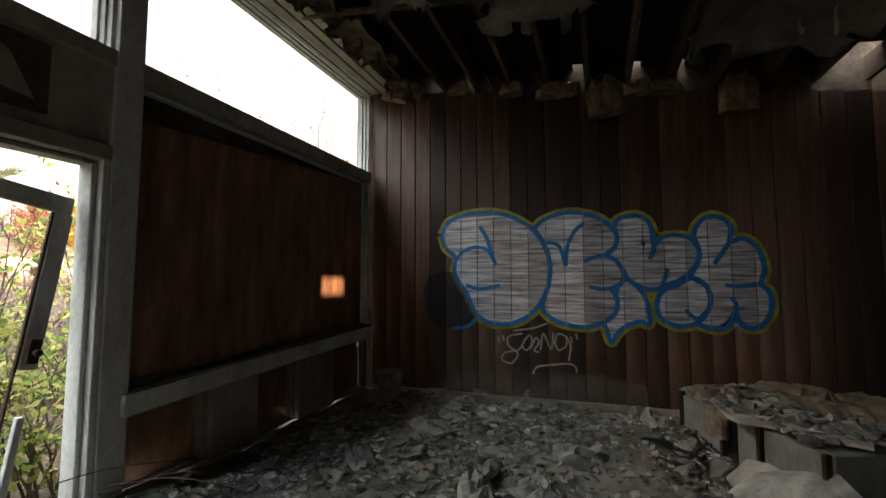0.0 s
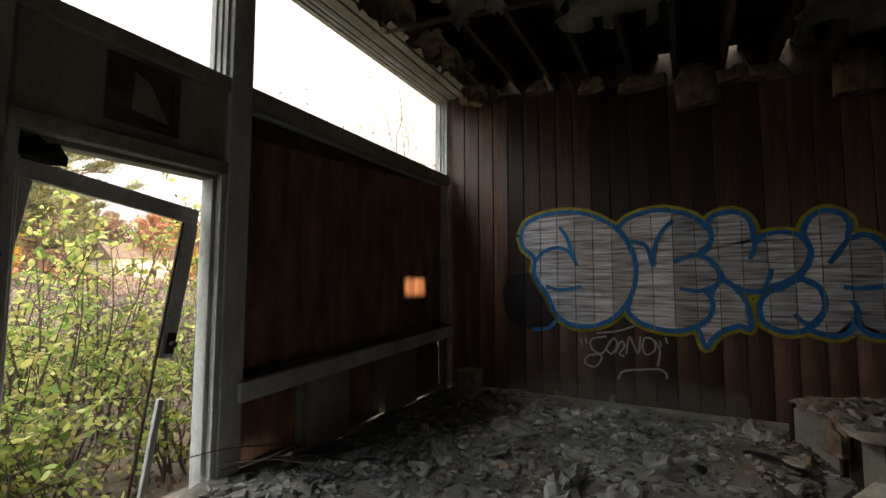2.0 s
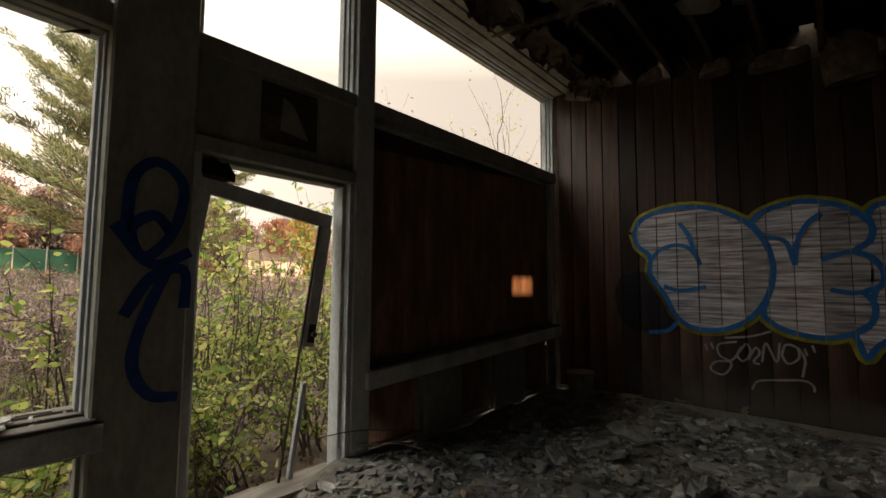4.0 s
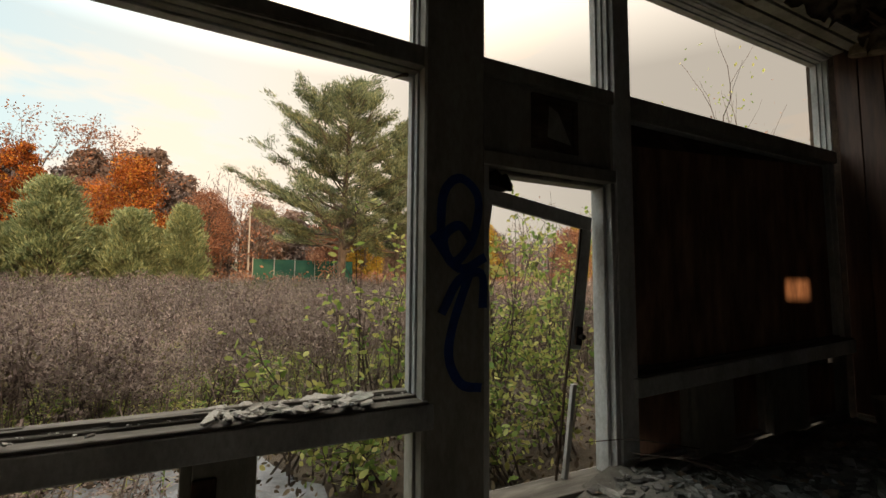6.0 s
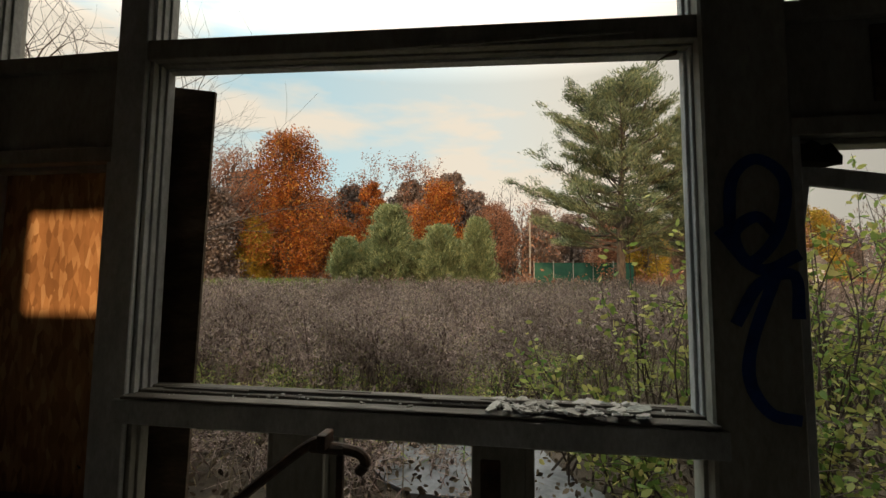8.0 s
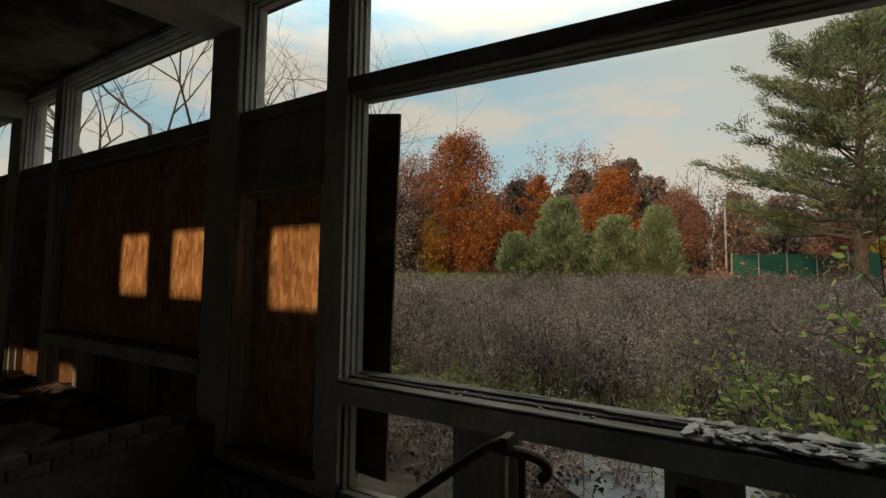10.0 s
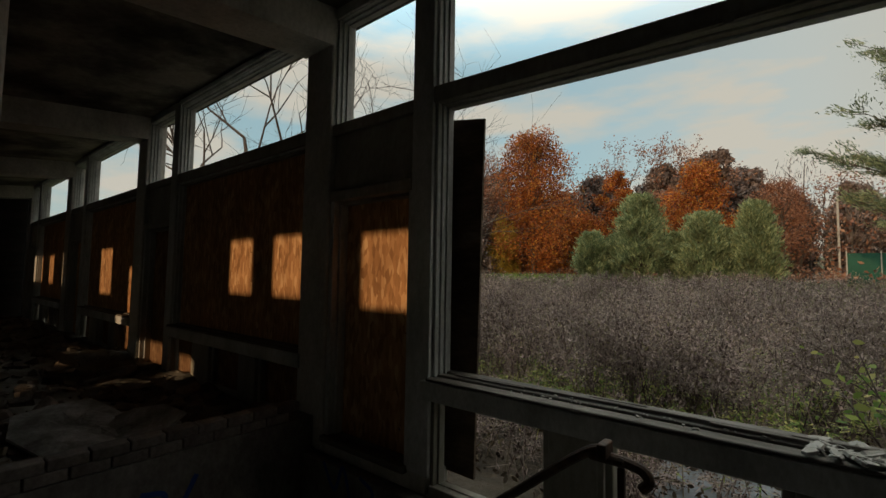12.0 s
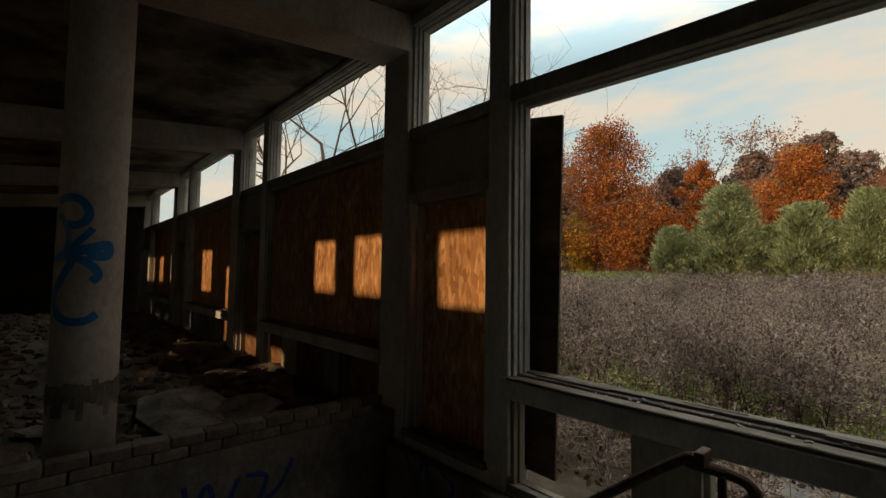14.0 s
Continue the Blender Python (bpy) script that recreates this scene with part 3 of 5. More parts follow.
def door_bay(k, number):
    """Narrow bay: doorway, solid panel over it, small clerestory."""
    x0, x1 = k * M + 0.46, k * M + mull(k)
    d = thing(f"door_{number}", "tall wooden doorway with a solid panel over it", "doorway", kind="structure", at=(x0, 0, 0))
    off = Matrix.Translation((-x0, 0, 0))
    top = TRANSOM.get(k, 2.80)

    def sub(name, exts, material, label="", bevel=0.005):
        bm = bmesh.new()
        for e in exts:
            add_box(bm, *e, bevel)
        bmesh.ops.transform(bm, matrix=off, verts=bm.verts)
        return part(name, bm, material, d, label)

    sub("jamb", [(x0, x0 + 0.05, 0.0, 0.17, 0.0, 2.075), (x0 + 0.05, x0 + 0.08, 0.06, 0.17, 0.0, 2.05)], PAINT)
    sub("jamb", [(x1 - 0.04, x1, 0.0, 0.17, 0.0, 2.075), (x1 - 0.07, x1 - 0.04, 0.05, 0.17, 0.0, 2.05)], PAINT)
    sub("head", [(x0, x1, -0.015, 0.17, 2.075, 2.165), (x0 + 0.05, x1 - 0.05, 0.06, 0.17, 2.045, 2.075)], PAINT_DIM)
    sub("panel", [(x0, x1, 0.03, 0.12, 2.165, top - 0.1)], PAINT_DIM)
    sub("transom", [(x0, x1, -0.01, 0.14, top - 0.1, top)], PAINT_DIM)
    sub("threshold", [(x0, x1, -0.05, 0.2, -0.02, 0.03)], RAWWOOD)
    sub("clerestory_head", [(x0, x1, 0.0, 0.2, 3.78, 3.92)], PAINT)
    bm = bmesh.new()
    stepped_frame(bm, x0, x1, top - 0.055, 3.80)
    bmesh.ops.transform(bm, matrix=off, verts=bm.verts)
    part("clerestory_frame", bm, PAINT, d)
    return d


for i, k in enumerate(range(0, -5, -1)):
    concrete_post(k)
    if k < 0:
        concrete_beam(k)
    mullion(k)
    window(k, i + 1)
    door_bay(k, i + 1)

# ---- boards over the openings ----
def board(name, x0, x1, z0, z1, material, label, y=0.10, tilt=0.0, top_left=0.0, thick=0.018):
    bm = bmesh.new()
    vs = add_box(bm, x0, x1, 0, thick, z0, z1, 0.0)
    for v in vs:
        if v.co.z > z1 - 0.001:
            v.co.z -= top_left * (x1 - v.co.x) / (x1 - x0)
    cx = Vector(((x0 + x1) / 2, 0, z0))
    bmesh.ops.translate(bm, vec=-cx, verts=bm.verts)
    ob = part(name, bm, material)
    ob.matrix_world = pose(cx.x, y, cx.z, 0, tilt, 0)
    return tagged(ob, label, "board", "boards over openings")


board("plywood_board", 1.80, 4.75, 0.74, 2.62, DARKPLY, "dark reddish plywood board over a window", top_left=0.2)
# added sheet: keeps the sky out of the plywood's gaps
board("backing_board", 1.77, 4.84, 0.042, 2.68, JOIST, "dark sheet added to block light behind the plywood", y=0.19)
for a, b in ((1.80, 2.34), (2.94, 3.37), (4.08, 4.72)):
    board("plywood_board", a, b, 0.042, 0.56, DARKPLY, "dark plywood board behind a low panel")
board("strand_board", -M + 0.53, -M + 1.44, 0.03, 2.07, OSB, "orange strand board filling a doorway", y=0.135)
for a, b in ((-7.75, -6.75), (-6.745, -5.6), (-5.595, -4.75)):
    board("strand_board", a, b, 0.725, 2.66, OSB, "orange strand board over a window")
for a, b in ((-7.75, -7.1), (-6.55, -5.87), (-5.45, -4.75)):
    board("strand_board", a, b, 0.03, 0.56, OSB_DARK, "darker strand board behind a low panel")
for k in (-2, -3, -4):
    # at -2 a dark board is added for an open doorway's dark interior
    board("strand_board", k * M + 0.53, k * M + 1.44, 0.03, 2.07, OSB_DARK if k == -2 else OSB, "strand board filling a doorway", y=0.135)
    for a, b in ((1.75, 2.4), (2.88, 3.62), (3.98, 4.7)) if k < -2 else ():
        board("strand_board", k * M + a, k * M + b, 0.03, 0.56, OSB_DARK, "darker strand board behind a low panel")
    if k < -2:
        for a, b in ((1.75, 2.8), (2.81, 3.75), (3.76, 4.7)):
            board("strand_board", k * M + a, k * M + b, 0.725, 2.66, OSB, "orange strand board over a window")
board("leaning_board", -3.5, -2.85, -0.02, 2.60, JOIST, "dark brown board leaning outside the open window", y=0.24, tilt=1.4, top_left=-0.09, thick=0.02)

# ---- plank wall pieces ----
bm = bmesh.new()
add_box(bm, 0, 0.024, 0, 0.193, 0, 4.0, 0.006)
plank_mesh = mesh_of(bm, "plank", PLANK)
for i in range(46):
    p = new("plank", plank_mesh)
    p.parent = wall_east
    p.location = (EAST + 0.002 * random.random(), -0.2 * (i + 1) + 0.003, -0.15)
    p.scale = (1, 1, (3.84 - 0.135 * 0.2 * (i + 0.5) + 0.02 * random.random() + 0.15) / 4.0)

box("baseboard", (EAST - 0.02, EAST - 0.002, -8.9, -0.02, 0.0, 0.075), PAINT_DIM, bevel=0.004)
tagged(bpy.data.objects["baseboard"], "scuffed pale baseboard half buried in debris", "baseboard", "", "structure")

# ---- column ----
column = thing("column", "round concrete column with a blue painted tag", "column", at=(-4.72, -2.28, 0.17))
bm = bmesh.new()
tube(bm, [(0, 0, z) for z in (0, 0.9, 1.8, 2.6, 3.12)], [0.185, 0.182, 0.18, 0.18, 0.18], 40)
part("shaft", bm, CONCRETE, column, smooth=False)
for p in column.children[0].data.polygons:
    p.use_smooth = abs(p.normal.z) < 0.5

# ---- plants ----
rng = np.random.default_rng(7)


def flakes(name, centres, size, material, parent=None, slim=0.6, sides=4, droop=0.0, along=None):
    """Many small leaves, each a pointed face of its own, at random turns (or along given directions)."""
    c = np.asarray(centres, float)
    n = len(c)
    u = rng.normal(size=(n, 3)) if along is None else np.asarray(along) + 0.35 * rng.normal(size=(n, 3))
    u[:, 2] -= droop
    u /= np.linalg.norm(u, axis=1, keepdims=True)
    v = np.cross(u, rng.normal(size=(n, 3)))
    v /= np.linalg.norm(v, axis=1, keepdims=True)
    s = size * rng.uniform(0.55, 1.3, (n, 1))
    if sides == 4:
        ring = [(-0.5, 0), (0, -0.5), (0.5, 0), (0, 0.5)]
    else:
        ring = [(-0.5, 0), (-0.2, -0.45), (0.2, -0.38), (0.55, 0), (0.2, 0.38), (-0.2, 0.45)]
    pts = np.stack([c + s * (a * u + b * slim * v) for a, b in ring], 1).reshape(-1, 3)
    me = bpy.data.meshes.new(name)
    k = len(ring)
    me.from_pydata(pts.tolist(), [], np.arange(n * k).reshape(n, k).tolist())
    me.materials.append(material)
    ob = new(name, me)
    ob.parent = parent
    return ob


def branching(bm, start, way, length, radius, depth, tips, spread=0.6, sides=6, lift=0.12, rnd=random):
    """A limb that bends, tapers and forks; tips collects points along the last twigs."""
    p, d = Vector(start), Vector(way).normalized()
    pts = [p.copy()]
    for _ in range(3):
        d = (d + Vector((rnd.gauss(0, 0.13), rnd.gauss(0, 0.13), rnd.gauss(0, 0.08) + lift * 0.4))).normalized()
        p = p + d * length / 3
        pts.append(p.copy())
    tube(bm, pts, [radius, radius * 0.86, radius * 0.72, radius * 0.55], max(3, sides))
    if depth == 0:
        tips.extend((q, d) for q in pts[1:])
        return
    for i in range(rnd.choice((2, 3, 3))):
        q = pts[rnd.choice((1, 2, 3))] if i else pts[3]
        nd = (d + Vector((rnd.gauss(0, spread), rnd.gauss(0, spread), rnd.gauss(0, spread * 0.6) + lift))).normalized()
        branching(bm, q, nd, length * rnd.uniform(0.6, 0.82), radius * 0.52, depth - 1, tips, spread, sides - 1, lift, rnd)


def tree(name, x, y, height, label, leaf, per_tip=30, clump=0.7, size=0.3, depth=4, trunk=0.28, radius=0.25, spread=0.62, seed=1, group="", slim=0.6, lean=(0, 0), bark=None, squash=1.0):
    r = random.Random(seed)
    t = thing(name, label, "tree", group, at=(x, y, ground_z(x, y) - 0.05))
    bm, tips = bmesh.new(), []
    th = height * trunk
    tube(bm, [(0, 0, 0), (lean[0] * 0.5, lean[1] * 0.5, th * 0.5), (lean[0], lean[1], th)], [radius * 1.25, radius, radius * 0.85], 9)
    for i in range(6 if depth > 2 else 4):
        a = i * 2.4 + r.random()
        up = r.uniform(0.5, 1.6)
        branching(bm, (lean[0], lean[1], th * r.uniform(0.75, 1.0)), (math.cos(a) * squash, math.sin(a) * squash, up), height * 0.3, radius * 0.6, depth - 1, tips, spread, 6, 0.1, r)
    branching(bm, (lean[0], lean[1], th), (0.1, 0, 1), height * 0.34, radius * 0.7, depth - 1, tips, spread * 0.8, 6, 0.2, r)
    zs = [q.z for q, d in tips]
    k = height / max(zs)
    for v in bm.verts:
        v.co.z *= k
    part("trunk", bm, bark or BARK, t)
    if leaf:
        c = np.array([(q.x, q.y, q.z * k) for q, d in tips])
        c = np.repeat(c, per_tip, 0) + rng.normal(size=(len(c) * per_tip, 3)) * clump
        flakes("crown", c, size, leaf, t, slim)
    return t


def conifer(name, x, y, height, width, label, leaf, limbs=90, size=0.35, base=0.02, seed=1, ragged=0.25, upward=0.3, group="", tufts=9, per=12, power=0.8, slim=0.14, spread=0.35):
    """A trunk with whorled limbs, each carrying tufts of needles towards its end."""
    r = random.Random(seed)
    t = thing(name, label, "tree", group, at=(x, y, ground_z(x, y) - 0.05))
    bm = bmesh.new()
    tube(bm, [(0, 0, 0), (0.05, 0, height * 0.5), (0, 0.05, height * 0.97)], [height * 0.022, height * 0.014, 0.02], 8)
    cs, ds = [], []
    for i in range(limbs):
        f = base + (0.98 - base) * (i / limbs) ** 0.9
        a = i * 2.399 + r.gauss(0, 0.3)
        reach = width * 0.5 * (1 - f) ** power * r.uniform(1 - ragged, 1 + ragged) + 0.06 * height * (1 - f) + 0.15
        o = Vector((0, 0, height * f))
        d = Vector((math.cos(a), math.sin(a), upward + r.gauss(0, 0.12)))
        tip = o + d.normalized() * reach
        mid = (o + tip) / 2 + Vector((0, 0, -0.06 * reach))
        tube(bm, [o, mid, tip], [0.012 * height * (1 - f) * 0.6 + 0.015, 0.02, 0.008], 4)
        for j in range(tufts):
            g = r.uniform(0.3, 1.03)
            q = o.lerp(tip, g) + Vector((r.gauss(0, 1), r.gauss(0, 1), r.gauss(0, 0.5))) * reach * 0.11
            for _ in range(per):
                cs.append(q + Vector((r.gauss(0, spread), r.gauss(0, spread), r.gauss(0, spread * 0.6))) * (size * 1.6))
                ds.append((d.x, d.y, d.z + 0.5))
    part("trunk", bm, BARK, t)
    flakes("crown", [tuple(c) for c in cs], size, leaf, t, slim, along=ds)
    return t


def leafy_tree(name, x, y, height, width, label, leaf, leaves=9000, size=0.4, low=0.08, lobes=26, seed=1, group="", thin=0.0):
    """A forked trunk in a crown of many rounded boughs, each a shell of leaves, with gaps between."""
    r = np.random.default_rng(seed)
    t = thing(name, label, "tree", group, at=(x, y, ground_z(x, y) - 0.05))
    bm = bmesh.new()
    tube(bm, [(0, 0, 0), (0.1, 0, height * 0.3), (0, 0.1, height * 0.85)], [width * 0.03, width * 0.022, 0.05], 8)
    cs = []
    for i in range(lobes):
        f = low + (0.93 - low) * (i + 0.5) / lobes
        prof = math.sin(math.pi * min(1, 0.16 + 0.86 * f)) ** 0.6
        a, d = i * 2.399 + r.normal() * 0.4, width * 0.5 * prof * r.uniform(0.25, 0.72)
        c = np.array([math.cos(a) * d, math.sin(a) * d, height * f])
        rad = width * r.uniform(0.13, 0.22) * (0.55 + 0.6 * prof)
        tube(bm, [(0, 0, c[2] * 0.75), tuple(c * (0.6, 0.6, 0.95)), tuple(c)], [width * 0.009, width * 0.006, 0.02], 4)
        n = int(leaves / lobes)
        v = r.normal(size=(n, 3))
        v /= np.linalg.norm(v, axis=1, keepdims=True)
        bump = 1 + 0.25 * np.sin(v[:, :1] * 7 + i) * np.sin(v[:, 1:2] * 6 + 2 * i)
        cs.append(c + v * rad * bump * (r.uniform(thin, 1.05, (n, 1)) ** 0.45) * (1, 1, 0.85))
    part("trunk", bm, BARK, t)
    flakes("crown", np.vstack(cs), size, leaf, t, 0.7)
    return t


leafy_tree("maple_tree", -31.0, 55, 21.8, 16.0, "large maple tree in full orange autumn colour", LEAF_MAPLE, 41800, 0.277, 0.06, 44, 3, "autumn maples")
leafy_tree("maple_tree", -34.2, 52, 8.8, 7.0, "low maple tree with yellow autumn leaves", LEAF_YELLOW, 13300, 0.224, 0.05, 18, 5, "autumn maples")
leafy_tree("maple_tree", -22.9, 66, 16.8, 8.0, "narrow maple tree with deep orange leaves", LEAF_MAPLE, 17100, 0.264, 0.1, 24, 8, "autumn maples")
leafy_tree("maple_tree", -26.5, 62, 9.5, 11, "low maple tree with deep orange leaves", LEAF_MAPLE, 13300, 0.264, 0.1, 20, 9, "autumn maples")
leafy_tree("maple_tree", -10.9, 60, 15.0, 10.5, "broad maple tree with orange leaves", LEAF_MAPLE, 24700, 0.264, 0.08, 30, 11, "autumn maples")
leafy_tree("maple_tree", -3.2, 70, 14.0, 9.5, "thinning maple tree with rust leaves", LEAF_RUST, 9500, 0.238, 0.3, 22, 14, "autumn maples")
leafy_tree("maple_tree", -16.5, 70, 14, 10, "thinning maple tree with rust leaves", LEAF_RUST, 13300, 0.238, 0.1, 22, 17, "autumn maples")
leafy_tree("maple_tree", -40, 54, 19.5, 13, "half-bare tree with rust leaves", LEAF_RUST, 13300, 0.251, 0.05, 30, 15, "autumn maples")
leafy_tree("maple_tree", -38, 48, 13, 10, "grey half-bare tree in front of the woods", LEAF_GREY, 17100, 0.363, 0.02, 24, 19, "autumn maples")
leafy_tree("maple_tree", -48, 48, 17, 13, "half-bare tree with rust leaves", LEAF_RUST, 13300, 0.251, 0.05, 30, 16, "autumn maples")
leafy_tree("maple_tree", -58, 55, 19, 11, "half-bare tree with rust leaves", LEAF_GREY, 17100, 0.33, 0.05, 30, 18, "autumn maples")
leafy_tree("maple_tree", -70, 50, 17, 11, "orange maple tree at the wood's edge", LEAF_MAPLE, 17100, 0.277, 0.05, 30, 20, "autumn maples")
for i in range(9):
    leafy_tree("maple_tree", 12 + i * 7.5, 62 + (i % 3) * 6, 9 + (i * 37 % 5), 8, "thin rusty tree at the wood's edge", (LEAF_RUST, LEAF_YELLOW, LEAF_GREY)[i % 3], 8550, 0.277, 0.1, 20, 80 + i, "autumn maples")
# grey leafless crowns behind, in the same few forms
grey = [leafy_tree("bare_crown_tree", -46 + 16 * i, 76, 16.5 + 1.5 * i, 11, "grey leafless tree in the woods behind", LEAF_GREY, 11000, 0.62, 0.05, 30, 120 + i, "grey woods", 0.1) for i in range(3)]
for i in range(26):
    x, y = -92 + 5.6 * i + 2.5 * random.random(), 70 + 16 * random.random()
    f = (1.0 if x < -3 else 0.72) * random.uniform(0.85, 1.1)
    c = copy_thing(grey[i % 3], pose(x, y, ground_z(x, y) - 0.1, 0, 0, random.uniform(0, 360)))
    c.scale = (f, f, f)
tree("oak_tree", -20.9, 76, 23, "tall bare oak with a flat rusty crown", LEAF_RUST, 10, 0.5, 0.36, 4, 0.55, 0.3, 0.55, 21, "far bare trees")
tree("oak_tree", 1.5, 82, 17, "tall bare oak with a thin rusty crown", LEAF_RUST, 8, 0.5, 0.36, 4, 0.5, 0.3, 0.55, 22, "far bare trees")
for i, (x, y, h, w) in enumerate([(-16.2, 38, 4.4, 3.0), (-12.0, 38, 7.6, 4.9), (-7.2, 38, 5.9, 4.0), (-3.75, 38, 6.6, 2.9), (-9.4, 39.5, 4.4, 3.0), (-14.2, 39, 4.2, 2.6), (-5.4, 39, 4.6, 2.6)]):
    conifer("young_pine", x, y, h, w, "bushy young pine tree at the meadow's edge", LEAF_FIR, 170, 0.32, 0.02, 30 + i, 0.16, 0.7, "young pines", 12, 13, 0.42, 0.22, 0.36)


def white_pine(x, y, height, reach, label, limbs=64, seed=1, low=0.12, long_limb=None):
    """A straight trunk with rising limbs, each fanning into side branches that end in flat plumes of needles."""
    r = random.Random(seed)
    t = thing("pine_tree", label, "tree", "tall white pines", at=(x, y, ground_z(x, y) - 0.05))
    bm, cs, ds = bmesh.new(), [], []
    tube(bm, [(0, 0, 0), (0.1, 0, height * 0.4), (0.35, 0.05, height * 0.75), (0.5, 0, height * 0.97)], [height * 0.021, height * 0.016, height * 0.009, 0.03], 9)
    for i in range(limbs):
        f = low + (0.97 - low) * (i + r.random()) / limbs
        span = reach * (0.55 + 0.45 * math.sin(math.pi * min(1, 0.15 + 0.75 * f))) * min(1.0, (1.06 - f) / 0.42) ** 0.75 * r.uniform(0.6, 1.12)
        a = i * 2.399 + r.gauss(0, 0.35)
        rise = 0.12 + 0.75 * f + r.gauss(0, 0.12)
        if long_limb and i == int(limbs * 0.2):
            a, span, rise = long_limb
        o = Vector((0.5 * f, 0, height * f))
        out = Vector((math.cos(a), math.sin(a), 0))
        tip = o + span * (out + Vector((0, 0, rise))) / math.hypot(1, rise)
        mid = (o + tip) / 2 + Vector((0, 0, -0.07 * span))
        line = spline([o, mid, tip], 4)
        thick = 0.035 + 0.11 * (1 - f)
        tube(bm, line, [thick * (1 - 0.85 * k / (len(line) - 1)) for k in range(len(line))], 5)
        side = Vector((-out.y, out.x, 0))
        for k in range(10 + int(1.6 * span)):
            g = r.uniform(0.28, 1.0)
            q = o.lerp(tip, g) + Vector((0, 0, -0.07 * span * 4 * g * (1 - g)))
            reach2 = (0.22 * span + 0.45) * r.uniform(0.5, 1.15) * (1.15 - 0.5 * g)
            way = (side * r.choice((-1, 1)) * r.uniform(0.35, 1.0) + out * r.uniform(0.5, 1.0) + Vector((0, 0, 0.25 + 0.35 * f + r.gauss(0, 0.12)))).normalized()
            e = q + way * reach2
            tube(bm, [q, e], [0.022, 0.008], 3)
            for m in range(6):
                c = q.lerp(e, 0.35 + 0.7 * (m + r.random()) / 6)
                for _ in range(11):
                    cs.append(c + Vector((r.gauss(0, 0.22), r.gauss(0, 0.22), r.gauss(0.05, 0.11))))
                    ds.append((way.x, way.y, way.z + 0.35))
    part("trunk", bm, BARK, t)
    flakes("crown", [tuple(c) for c in cs], 0.27, LEAF_PINE, t, 0.2, along=ds)
    return t


white_pine(6.7, 30, 15.6, 6.8, "tall ragged white pine with open rising limbs", 80, 41, 0.2, (2.95, 8.3, 0.42))
white_pine(12.5, 34, 14.5, 4.6, "tall ragged white pine behind another", 60, 42, 0.18)
tree("bare_tree", -22.5, 7.5, 15, "leafless tree with long crooked branches", None, depth=5, trunk=0.22, radius=0.2, spread=0.75, seed=52, lean=(1.6, 0), bark=TWIG, group="bare trees beside the building")
tree("bare_tree", -17.5, 13, 14, "leafless tree with long crooked branches", None, depth=5, trunk=0.25, radius=0.11, spread=0.75, seed=57, bark=TWIG, group="bare trees beside the building")
tree("bare_tree", -12.2, 9.5, 9.5, "slim leafless tree with fine twigs", None, depth=5, trunk=0.3, radius=0.09, spread=0.5, seed=58, bark=TWIG, group="bare trees beside the building")
tree("sapling", 9.2, 3.2, 6.6, "slender sapling with few dull leaves", LEAF_SHRUB, 2, 0.15, 0.08, 4, 0.2, 0.05, 0.5, 61, bark=TWIG)
tree("sapling", 7.4, 4.4, 5.6, "slender sapling with few rusty leaves", LEAF_RUST, 1, 0.2, 0.08, 4, 0.2, 0.04, 0.5, 63, bark=TWIG)

# far woods: thin trunks and a haze of twigs, one uncountable mass
bm = bmesh.new()
haze, rust, dark = [], [], []
for i in range(330):
    x, y = rng.uniform(-150, 130), rng.uniform(70, 125)
    h = rng.uniform(12, 17.5) if x < -1 else rng.uniform(8, 12.5)
    z = ground_z(x, y) - 0.1
    tube(bm, [(x, y, z), (x + rng.normal() * 0.4, y, z + h * 0.95)], [0.2, 0.05], 4)
    for _ in range(5):
        a, f = rng.uniform(0, 6.3), rng.uniform(0.4, 0.85)
        o = Vector((x, y, z + h * f))
        tube(bm, [o, o + Vector((math.cos(a) * 2, math.sin(a) * 2, 2.2))], [0.07, 0.02], 3)
    n = 380
    c = np.column_stack([x + rng.normal(size=n) * 1.9, y + rng.normal(size=n) * 1.9, z + h * rng.uniform(0.08, 1.02, n)])
    (rust if i % 4 == 0 else haze).append(c)
woods = tagged(part("far_woods", bm, BARK), "far bare brown woods on the rise", "woods", "", "stuff")
flakes("twig_haze", np.vstack(haze), 0.9, LEAF_GREY, woods, 0.12, along=[(0.1, 0, 1)] * sum(map(len, haze)))
flakes("last_leaves", np.vstack(rust), 0.55, LEAF_RUST, woods, 0.5)

# undergrowth at the wood's edge
c = np.column_stack([rng.uniform(-120, 100, 16000), rng.uniform(58, 72, 16000), np.zeros(16000)])
c[:, 2] = [ground_z(a, b) + abs(rng.normal()) * 0.9 for a, b, _ in c]
tagged(flakes("undergrowth", c, 0.6, LEAF_RUST, None, 0.5), "rusty undergrowth along the wood's edge", "undergrowth", "", "stuff")


